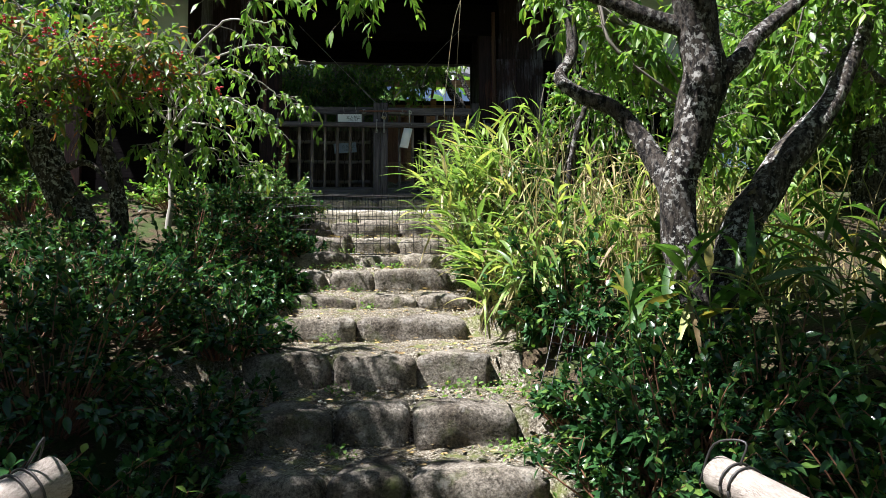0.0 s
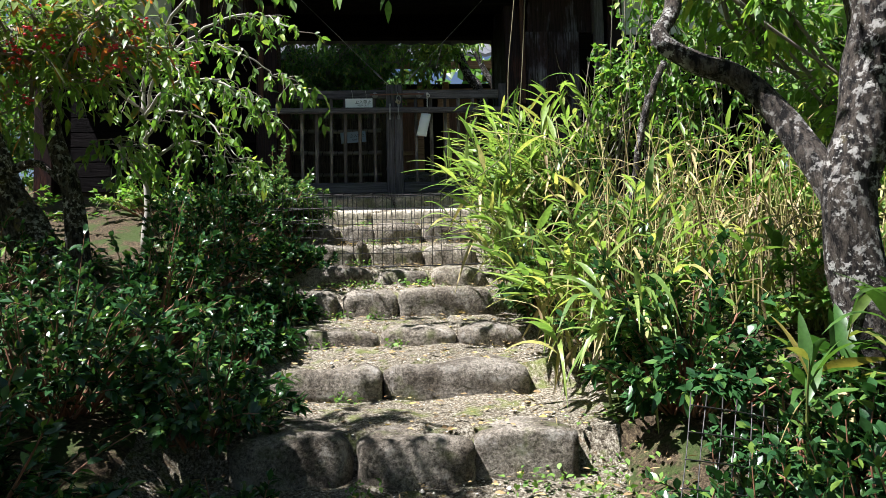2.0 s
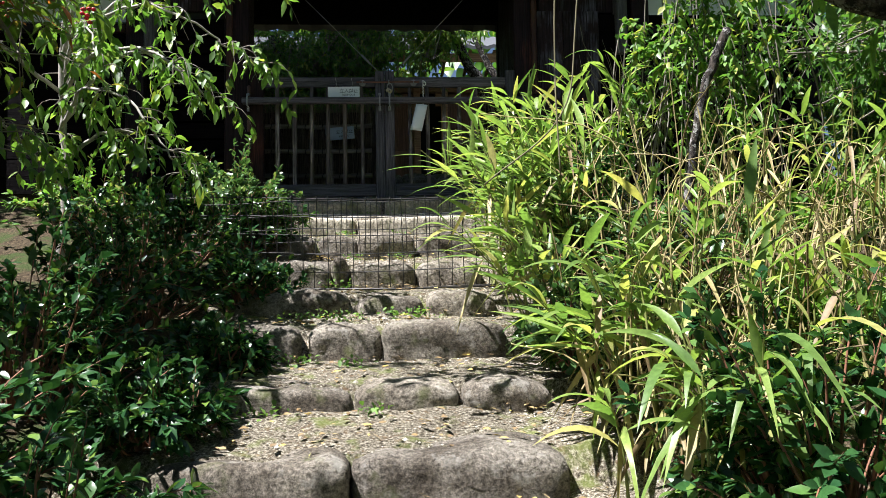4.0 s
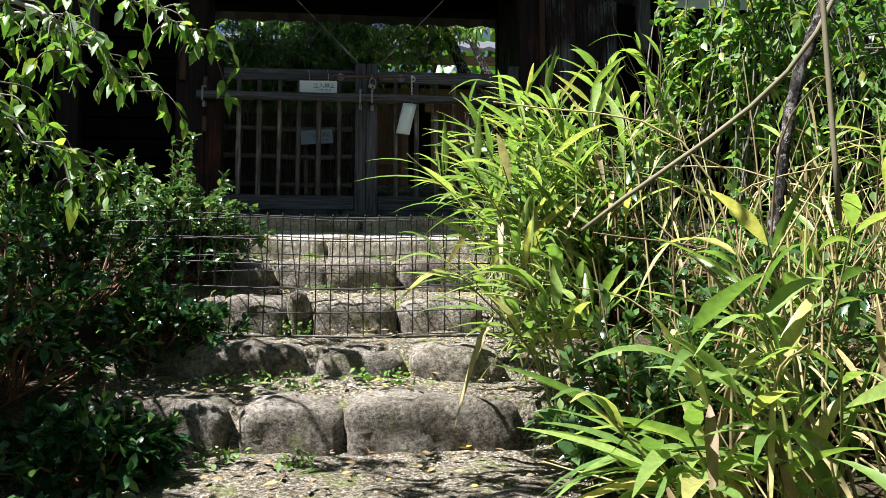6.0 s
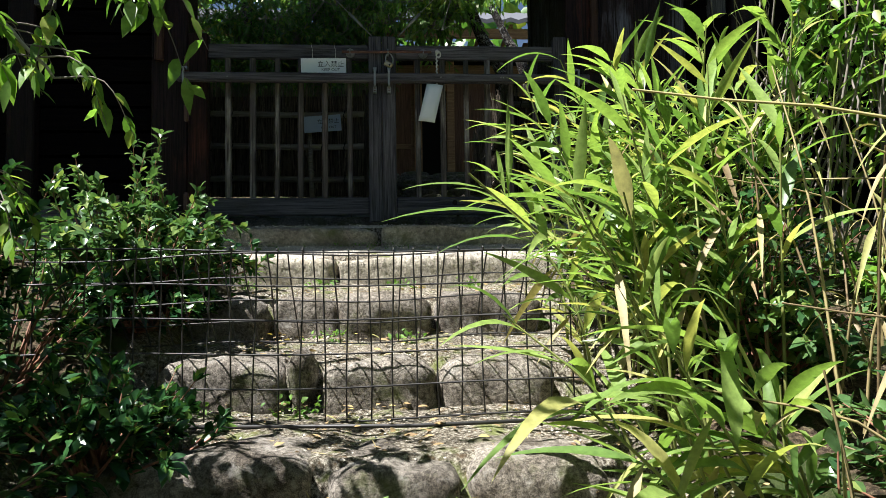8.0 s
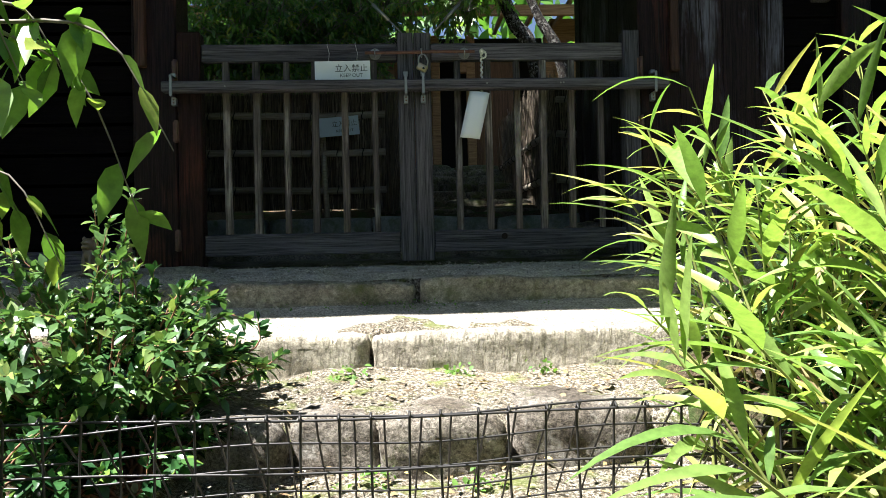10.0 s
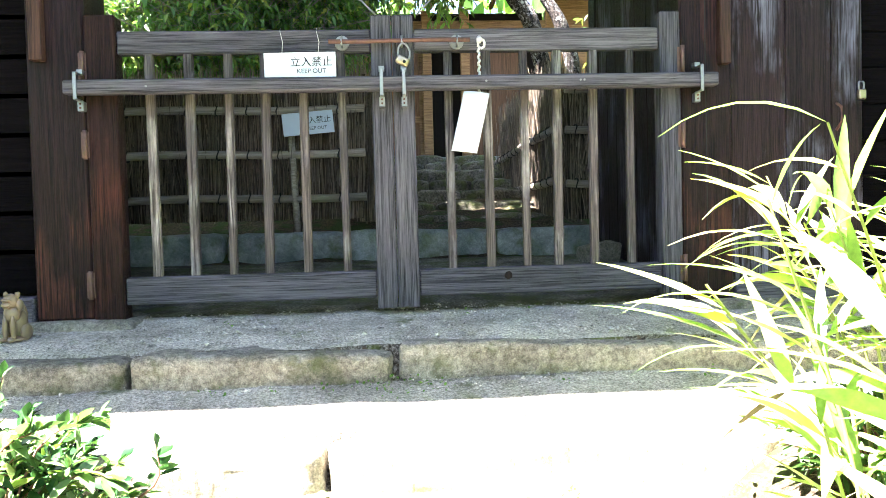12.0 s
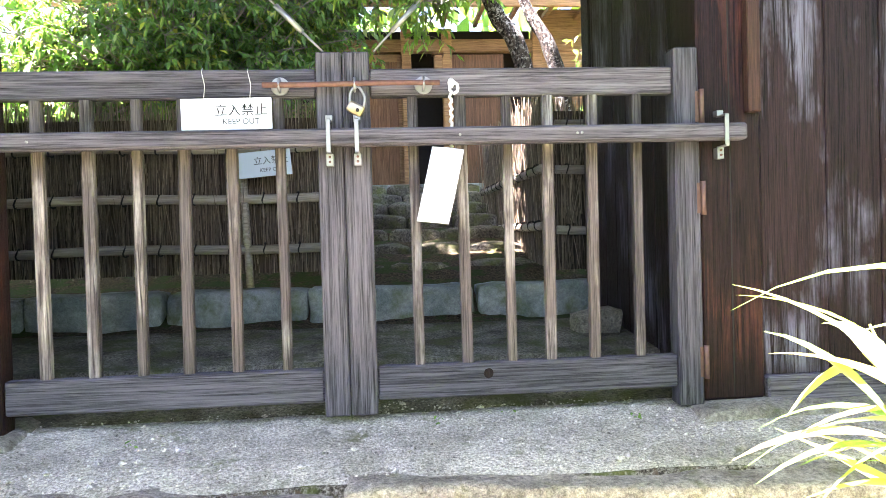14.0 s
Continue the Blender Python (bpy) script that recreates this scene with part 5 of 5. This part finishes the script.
tube("fence_foot_rod", [(-1.35, 6.20, 1.85), (-0.6, 6.19, 1.838), (0.15, 6.2, 1.85)], 0.006, M_WIRE, None, 6)
tagged(bpy.data.objects["fence_foot_rod"], "thin dark rod lying at the foot of the mesh", "rod")
mesh_panel("wire_fence", "loose wire mesh panel fallen among shrubs", (0.06, 3.12, 1.05), (0.40, 0.12, -0.12), (0.22, 0.35, 0.6), 0.34, 0.36, 0.05, 0.002, 0.02, rise=0.08)


# ---- timber rails at the foot ----
def log_rail(a, b, r, label):
    t = thing("log_handrail", label, "handrail", "log rails", at=tuple(a))
    p = smooth_path([np.zeros(3), (np.array(b) - a) * 0.5 + (0, 0, 0.01), np.array(b) - a], 6)
    v, f = tube_data(p, r, 18, wobble=0.05)
    part("log", mesh_from("log", v, f, True), M_LOG, t)
    d = unit(p[1] - p[0])
    for k in (0.07, 0.10):
        c = d * k
        s = unit(np.cross(d, (0, 0, 1.0)))
        w = np.cross(s, d)
        tube("tie_wire", [c + (s * math.cos(q) + w * math.sin(q)) * (r + 0.004) for q in np.linspace(0, 2 * math.pi, 20)], 0.003, M_WIRE, t, 5)
    tube("wire_end", smooth_path([d * 0.08 + (0, 0, r), d * 0.05 + (0.02, -0.03, r + 0.05), d * 0.0 + (-0.02, -0.02, r + 0.03), (-0.05, 0, -0.02)], 5), 0.003, M_WIRE, t, 5)
    q = np.array(b) - a
    for k in (0.5, 0.98):
        s = q * k
        foot = gz(a[0] + s[0], a[1] + s[1]) - a[2] - 0.2
        tube("post", [s + (0, 0, -0.03), (s[0], s[1], foot)], 0.05, M_LOG, t, 12)
    return t


log_rail((0.275, 1.95, 0.995), (0.62, 0.2, 0.78), 0.046, "pale peeled log rail bound with wire beside the steps")
log_rail((-1.27, 1.90, 1.03), (-1.95, 0.6, 0.62), 0.052, "grey peeled log rail at the foot of the steps")

# ---- retaining wall ----
wall_r = thing("stone_wall", "low dry-stone retaining wall with flat coping", "wall", kind="structure")
for i in range(7):
    x = 2.5 + i * 0.34
    part("coping_stone", rough_block(x, x + 0.33, 5.45, 5.75, 1.86, 1.965, 200 + i, 0.03, 0.015, 6, 0.0), M_STONE, wall_r)
    for j in range(2):
        part("stone", rough_block(x - 0.1 * j, x + 0.31 - 0.1 * j, 5.5, 5.8, 1.45 + 0.2 * j, 1.65 + 0.2 * j, 220 + 2 * i + j, 0.06, 0.025, 6, 0.0), M_STONE, wall_r)


# ---- guardian statuettes ----
def guardian(at, k):
    bm = bmesh.new()

    def ball(c, s):
        m = Matrix.LocRotScale(c, None, s)
        bmesh.ops.create_uvsphere(bm, u_segments=12, v_segments=8, radius=1, matrix=m)

    ball((0, 0.01, 0.008), (0.034, 0.045, 0.010))
    ball((0, 0.015, 0.06), (0.028, 0.034, 0.05))
    ball((0, -0.008, 0.09), (0.026, 0.024, 0.03))
    for s in (-1, 1):
        ball((0.014 * s, -0.024, 0.045), (0.0085, 0.010, 0.045))
        ball((0.015 * s, -0.034, 0.010), (0.010, 0.015, 0.008))
        ball((0.026 * s, 0.02, 0.03), (0.012, 0.026, 0.026))
        ball((0.021 * s, -0.008, 0.152), (0.008, 0.007, 0.010))
        ball((0.024 * s, -0.004, 0.118), (0.010, 0.014, 0.02))
    ball((0, -0.012, 0.13), (0.025, 0.024, 0.026))
    ball((0, -0.034, 0.120), (0.015, 0.012, 0.009))
    ball((0, -0.032, 0.136), (0.018, 0.010, 0.006))
    ball((0, 0.04, 0.08), (0.012, 0.012, 0.04))
    for v in bm.verts:
        v.co += v.normal * 0.0016 * noise.noise(v.co * 120)
    for f in bm.faces:
        f.smooth = True
    ob = part("guardian_statuette", bm, M_CERAMIC)
    ob.matrix_world = pose(*at, 0, 0, -12) @ Matrix.Scale(k, 4)
    tagged(ob, "small gilt ceramic guardian dog statuette on the kerb", "statuette", "guardian pair")


guardian((-2.262, 8.335, 2.595), 1.18)
guardian((-2.065, 8.235, 2.585), 1.1)


# ---- court behind the gate ----
M_CORE = wood("packed_brush", (0.03, 0.022, 0.016), (0.12, 0.09, 0.065), "z", 0.9)


def court():
    k = thing("court_kerb", "mossy grey-green granite kerb of the inner court", "kerb", kind="structure")
    for i, (a, b) in enumerate(((-3.4, -2.45), (-2.44, -1.75), (-1.74, -1.0), (-0.99, -0.1), (-0.09, 0.9))):
        part("block", rough_block(a, b - 0.008, 10.0, 10.24, 2.66, 2.94, 300 + i, 0.03, 0.014, 8, 0.0), M_MOSSY, k)
    for i, (a, b) in enumerate(((-3.2, -2.2), (-2.19, -1.3), (-1.29, -0.2), (-0.19, 0.48))):
        part("slab", rough_block(a, b - 0.006, 9.74, 9.985, 2.60, 2.735, 320 + i, 0.02, 0.01, 8, 0.0), M_MOSSY, k)
    ob = part("boulder", rough_block(0.27, 0.46, 9.35, 9.58, 2.60, 2.82, 77, 0.012, 0.03, 5), M_PLINTH)
    tagged(ob, "small pale angular boulder against the passage wall", "boulder")
    s = thing("inner_steps", "mossy stone steps climbing to the house", "steps", kind="structure")
    n = 340
    for i in range(7):
        y, z = 10.75 + i * 0.46, 3.02 + i * 0.118
        xs = [-0.86, -0.40, 0.0, 0.42] if i % 2 else [-0.86, -0.55, -0.15, 0.42]
        for a, b in zip(xs[:-1], xs[1:]):
            n += 1
            part("stone", rough_block(a, b - 0.012, y, y + 0.34, z - 0.16, z, n, 0.035, 0.018, 6), M_INNER, s)


court()


def brush_fence(label, a, b, z0, z1, poles, dense=520, thick=0.10):
    """Bundled upright twigs held by bamboo rails and black twine."""
    a, b = np.array(a, float), np.array(b, float)
    t = thing("brushwood_fence", label, "fence", "brushwood fences", at=(a[0], a[1], z0))
    d = b - a
    L = np.linalg.norm(d)
    n2 = np.array([-d[1], d[0]]) / L
    n = int(dense * L)
    s = rng.random(n)
    foot = np.zeros((n, 3))
    foot[:, :2] = d * s[:, None] + n2 * rng.uniform(-thick / 2, thick / 2, (n, 1))
    foot[:, 2] = rng.uniform(-0.02, (z1 - z0) * 0.55, n) * (rng.random(n) < 0.6)
    top = foot.copy()
    top[:, :2] += rng.normal(0, 0.035, (n, 2))
    top[:, 2] = np.minimum(foot[:, 2] + rng.uniform(0.35, 1.0, n) * (z1 - z0), (z1 - z0) + rng.normal(0, 0.03, n))
    r = rng.uniform(0.0018, 0.0045, n)
    c0, c1 = np.append(n2 * 0.012, 0), np.append(-n2 * 0.012, 0)
    e = np.append(d, 0)
    hz = np.array([0, 0, z1 - z0 - 0.09])
    q = [c0, c0 + e, c1 + e, c1]
    part("core", mesh_from("core", [*q, *[w + hz for w in q]], [(0, 1, 5, 4), (1, 2, 6, 5), (2, 3, 7, 6), (3, 0, 4, 7), (4, 5, 6, 7)]), M_CORE, t)
    tagged(part("brushwood", sticks("brushwood", foot, top, r, r * 0.5), M_BRUSH, t), kind="stuff")
    side = n2 if n2[1] < 0 or abs(n2[1]) < 0.2 else -n2
    if abs(side[1]) < 0.3 and a[0] > -0.3:
        side = -n2 if n2[0] > 0 else n2
    for h in poles:
        off = np.append(side * (thick / 2 + 0.012), h - z0)
        p = [np.append(d * q, 0) + off + (0, 0, 0.008 * math.sin(q * 9 + h)) for q in np.linspace(-0.01, 1.01, 14)]
        rail = tube("bamboo_rail", p, 0.021 if h > z0 + 0.9 else 0.027, M_POLE, t, 9)
        for q in np.linspace(0.06, 0.94, max(3, int(L / 0.19))):
            c = np.append(d * q, 0) + off
            ux = np.append(d / L, 0)
            oz = np.array([0, 0, 1.0])
            os = np.append(side, 0)
            loop = [c + (oz * math.cos(w) + os * math.sin(w)) * 0.031 + ux * 0.006 * math.sin(2 * w) for w in np.linspace(0, 2 * math.pi, 11)]
            tube("twine_tie", loop, 0.005, M_TIE, rail, 4)


brush_fence("weathered brushwood fence with three bamboo rails", (-3.3, 10.36), (-0.92, 10.30), 3.02, 3.98, (3.16, 3.44, 3.72), 1250)
brush_fence("brushwood fence running back beside the inner steps", (-0.90, 10.34), (-0.82, 12.6), 3.0, 4.05, (3.3, 3.6), 800)
brush_fence("sunlit brushwood fence corner with bamboo rails", (0.44, 10.42), (1.4, 10.42), 2.98, 4.02, (3.22, 3.58, 3.85), 1250)
brush_fence("sunlit brushwood fence beside the inner steps", (0.44, 10.46), (0.40, 12.9), 3.0, 4.1, (3.25, 3.6), 1000)
tube("fence_stake", [(-1.34, 10.24, 2.9), (-1.37, 10.25, 3.7)], 0.022, M_POLE, None, 9)
tagged(bpy.data.objects["fence_stake"], "grey bamboo stake in front of a brushwood fence", "stake")


def house():
    Y = 15.0
    h = thing("house", "old timber house with wooden doors beyond the court", "house")
    part("floor_beam", box(-4.0, 4.0, Y - 0.35, Y + 0.2, 3.66, 3.83, 0.01), M_MOSSY, h)
    part("wall", box(-4.0, -1.55, Y, Y + 0.12, 3.83, 6.0, 0.005), M_HOUSE, h)
    part("wall", box(1.4, 4.0, Y, Y + 0.12, 3.83, 6.0, 0.005), M_HOUSE, h)
    # dark sheet that paints the shade of the room behind the doorway
    part("room_shade_sheet", box(-1.55, 1.4, Y + 0.6, Y + 0.7, 3.83, 5.9, 0), M_DARK, h)
    for a, b in ((-1.52, -0.99), (-0.98, -0.30)):
        d = part("door", box(a, b, Y + 0.02, Y + 0.06, 3.85, 5.45, 0.004), M_DOOR, h)
        part("door_rail", box(a, b, Y + 0.0, Y + 0.018, 4.32, 4.40, 0.004), M_HOUSE, d)
        part("door_rail", box(a, b, Y + 0.0, Y + 0.018, 5.36, 5.45, 0.004), M_HOUSE, d)
        part("door_stile", box(b - 0.07, b, Y - 0.002, Y + 0.018, 3.85, 5.45, 0.004), M_HOUSE, d)
    d = part("door", box(0.30, 0.95, Y + 0.02, Y + 0.06, 3.85, 5.45, 0.004), M_DOOR, h)
    for x in (-1.6, -0.26, 0.24, 1.36):
        part("post", box(x - 0.06, x + 0.06, Y - 0.06, Y + 0.06, 3.83, 5.75, 0.008), M_HOUSE, h)
    part("beam", box(-4.0, 4.0, Y - 0.05, Y + 0.08, 5.47, 5.62, 0.01), M_HOUSE, h)
    part("eave_board", box(-4.2, 4.2, Y - 1.0, Y - 0.94, 5.72, 5.86, 0.01), M_HOUSE, h)
    for i in range(20):
        x = -3.9 + i * 0.41
        b = box(x, x + 0.05, Y - 1.0, Y + 0.3, 5.86, 5.92, 0.004)
        part("rafter", b, M_HOUSE, h)
    v, f = [], []
    for i in range(81):
        for j, (y, z) in enumerate(((Y - 1.15, 5.93), (Y + 2.2, 7.3))):
            v.append((-4.5 + 9 * i / 80, y, z + 0.035 * (i % 2)))
    n = len(v)
    v += [(a, b, c - 0.06) for a, b, c in v]
    for i in range(80):
        a = 2 * i
        f += [(a, a + 2, a + 3, a + 1), (n + a, n + a + 1, n + a + 3, n + a + 2), (a, n + a, n + a + 2, a + 2)]
    part("roof", mesh_from("roof", v, f), M_TILE, h)
    part("back_wall", box(-4.0, 4.0, Y + 3.6, Y + 3.7, 3.6, 6.0, 0), M_HOUSE, h)
    lamp = thing("wall_lantern", "small wooden lantern on the house wall", "lantern", at=(0.12, Y - 0.12, 5.30))
    part("case", box(-0.05, 0.05, -0.05, 0.05, -0.1, 0.1, 0.006), M_HOUSE, lamp)
    part("cap", box(-0.075, 0.075, -0.075, 0.075, 0.1, 0.125, 0.01), M_DOOR, lamp)


house()
tree("court_tree", "leaning garden tree with grey bark in the court", [(0.82, 12.5, 3.2), (0.80, 12.4, 3.9), (0.59, 12.2, 4.76), (0.40, 12.2, 5.08), (0.15, 12.0, 5.6)], (0.10, 0.09, 0.075, 0.07, 0.05),
     [([(0.84, 12.5, 3.3), (1.0, 12.3, 4.2), (0.86, 12.2, 4.76), (0.69, 12.2, 5.08), (0.45, 12.2, 5.6)], 0.085)],
     [((0.0, 12.0, 5.35), (1.0, 0.7, 0.25), 13), ((-0.1, 11.9, 5.0), (0.45, 0.4, 0.18), 6)], M_CHERRY, 0.075, 10, 6, 0.32, 0.3)
shade_tree((-2.6, 13.4), [((-2.2, 13.0, 4.9), (1.4, 0.9, 1.1), 150), ((-3.6, 12.6, 4.6), (1.0, 0.9, 1.1), 80)], "dense dark broadleaf tree behind the brushwood fence", 0.075, 12)
# crown stays above the view, added only for its shadow on the court
shade_tree((-5.2, 12.6), [((-2.4, 12.0, 7.6), (1.9, 2.0, 0.6), 230)], "unseen tall broadleaf tree added to shade the inner court", 0.1, 11)
shade_tree((-1.4, 14.0), [((-1.6, 13.6, 5.4), (0.8, 0.6, 0.9), 70), ((-1.0, 13.3, 6.4), (1.2, 0.6, 0.4), 50)], "dense dark broadleaf tree behind the brushwood fence", 0.07, 12)
shade_tree((2.2, 12.5), [((2.2, 12.4, 4.8), (1.0, 0.9, 0.9), 40)], "garden tree beyond the passage", 0.075, 10)
shade_tree((-6.0, 13.0), [((-5.8, 12.6, 5.0), (1.6, 1.6, 1.7), 60)], "tall tree beyond the gatehouse", 0.11, 10, 0.2)
shade_tree((6.0, 12.0), [((5.6, 11.4, 5.0), (1.6, 1.6, 1.7), 60)], "tall tree beyond the gatehouse", 0.11, 10, 0.2)


def far_wood():
    """A belt of woodland round the place."""
    n = 14000
    a = rng.uniform(0, 2 * math.pi, n)
    r = rng.uniform(19, 27, n)
    h = 9.0 + 2.0 * np.sin(a * 7) + 1.2 * np.sin(a * 17 + 1)
    x, y = r * np.cos(a), 4 + r * np.sin(a)
    keep = ~((np.abs(x + 1) < 7) & (y < 0))
    z = slope(y) + rng.uniform(0, 1, n) * h
    b = np.stack([x, y, z], 1)[keep]
    d = unit(rng.normal(size=b.shape))
    ln = rng.uniform(0.5, 1.1, len(b))
    ob = part("far_wood", blades("far_wood", b, d, unit(rng.normal(size=b.shape)), ln, ln * 0.6, 0.3, 0.2, 3, 0.5), M_TREE)
    tagged(ob, "distant belt of dense green woodland", "woodland", kind="stuff")


far_wood()


# ---- litter, weeds and grit ----
def scatter(name, label, n, x0, x1, y0, y1, size, mat, flat, category, ratio=0.5):
    x, y = rng.uniform(x0, x1, n), rng.uniform(y0, y1, n)
    z = ground_height(x, y) + rng.uniform(0.004, 0.03, n)
    a = rng.uniform(0, 2 * math.pi, n)
    way = np.stack([np.cos(a), np.sin(a), rng.uniform(0, flat, n)], 1)
    up = rng.normal(0, 0.25, (n, 3)) + np.array([0, 0, 1.0])
    ln = rng.uniform(0.5, 1.3, n) * size
    tagged(part(name, blades(name, np.stack([x, y, z], 1), way, up, ln, ln * ratio, 0.2, 0.15, 3, 0.45), mat), label, category, kind="stuff")


scatter("leaf_litter", "brown fallen leaves scattered on the treads", 2200, -1.6, 0.3, 2.2, 7.4, 0.032, M_FALLEN, 0.3, "leaf litter")
scatter("twig_litter", "thin dry stalks scattered on the treads", 700, -1.6, 0.3, 2.2, 7.4, 0.06, M_STRAW, 0.1, "litter", 0.06)


def weeds(name, label, spots, per, size, mat):
    base = []
    for x, y, s in spots:
        k = int(per * s)
        base.append(np.stack([x + rng.normal(0, 0.05 * s, k), y + rng.normal(0, 0.035 * s, k), np.zeros(k)], 1))
    b = np.vstack(base)
    b[:, 2] = ground_height(b[:, 0], b[:, 1]) + rng.uniform(0.0, 0.045, len(b))
    d = unit(rng.normal(0, 0.6, b.shape) + np.array([0, 0, 0.6]))
    ln = rng.uniform(0.5, 1.3, len(b)) * size
    tagged(part(name, blades(name, b, d, np.tile([0, 0, 1.0], (len(b), 1)) + rng.normal(0, 0.3, b.shape), ln, ln * 0.55, 0.3, 0.2, 3, 0.5), mat), label, "weeds", kind="stuff")


spots = [(-0.8, 5.3, 1), (-1.05, 5.72, 1.2), (-0.62, 5.76, 0.8), (-1.02, 5.33, 1), (-0.5, 5.74, 0.8), (-0.86, 5.7, 1.2), (-0.95, 6.37, 1), (-0.6, 6.8, 0.7), (-0.88, 6.85, 0.8), (-0.9, 4.2, 0.8), (-1.1, 4.78, 1.2),
         (-0.7, 4.8, 0.6), (-1.25, 3.5, 1.5), (-0.8, 3.55, 0.8), (-0.2, 3.58, 1.6), (0.05, 3.45, 2.2), (0.12, 3.1, 2.6), (0.15, 2.8, 3.0), (0.2, 2.55, 3.0), (-0.05, 3.1, 1.2), (-1.2, 3.1, 1.5), (-0.75, 3.1, 0.8), (-0.42, 2.7, 0.8),
         (0.1, 3.75, 1.5), (-1.3, 4.15, 1.2), (-1.35, 5.3, 1.2), (-1.3, 6.3, 1.0), (-1.0, 7.4, 1.0), (-0.6, 7.42, 0.7), (-1.35, 7.42, 1.0), (-0.3, 7.4, 0.5)]
weeds("step_weeds", "small bright green weeds growing between the stones", spots, 46, 0.028, M_WEED)
spots = [(-0.95, 7.88, 0.5), (-0.82, 7.885, 0.9), (-0.76, 7.89, 0.9), (-0.66, 7.89, 0.8), (-0.58, 7.88, 0.5), (-1.3, 7.88, 0.5), (-1.1, 7.87, 0.4), (-0.2, 7.88, 0.4), (0.3, 7.89, 0.6), (-0.45, 8.42, 0.25), (0.2, 8.4, 0.25), (-1.35, 8.36, 0.3), (-0.2, 8.5, 0.3)]
weeds("kerb_weeds", "tiny green weeds along the granite kerb", spots, 40, 0.016, M_WEED)


def grit():
    """Loose pale stones on the treads and before the gate."""
    n = 9000
    x = np.concatenate([rng.uniform(-1.5, 0.2, 3000), rng.uniform(-2.6, 1.3, n - 3000)])
    y = np.concatenate([rng.uniform(2.3, 7.45, 3000), rng.uniform(7.85, 8.7, n - 3000)])
    z = ground_height(x, y) + np.where(y > 7.7, 0.026, 0.002)
    s = rng.uniform(0.002, 0.006, n) * np.where(rng.random(n) < 0.04, 2.4, 1)
    octa = np.array([(1, 0, 0), (0, 1, 0), (-1, 0, 0), (0, -1, 0), (0, 0, 0.7), (0, 0, -0.7)])
    v = (octa[None] * (s[:, None, None] * rng.uniform(0.6, 1.3, (n, 6, 1))) + np.stack([x, y, z], 1)[:, None]).reshape(-1, 3)
    one = np.array([(0, 1, 4), (1, 2, 4), (2, 3, 4), (3, 0, 4), (1, 0, 5), (2, 1, 5), (3, 2, 5), (0, 3, 5)])
    f = (one[None] + (np.arange(n) * 6)[:, None, None]).reshape(-1, 3)
    tagged(part("grit", mesh_from("grit", v, f.tolist()), M_GRIT), "pale loose grit and small pebbles on the ground", "grit", kind="stuff")


M_GRIT = stone("grit_stone", (0.30, 0.28, 0.25), (0.55, 0.53, 0.49), 0.0, 40, 0.002)
grit()
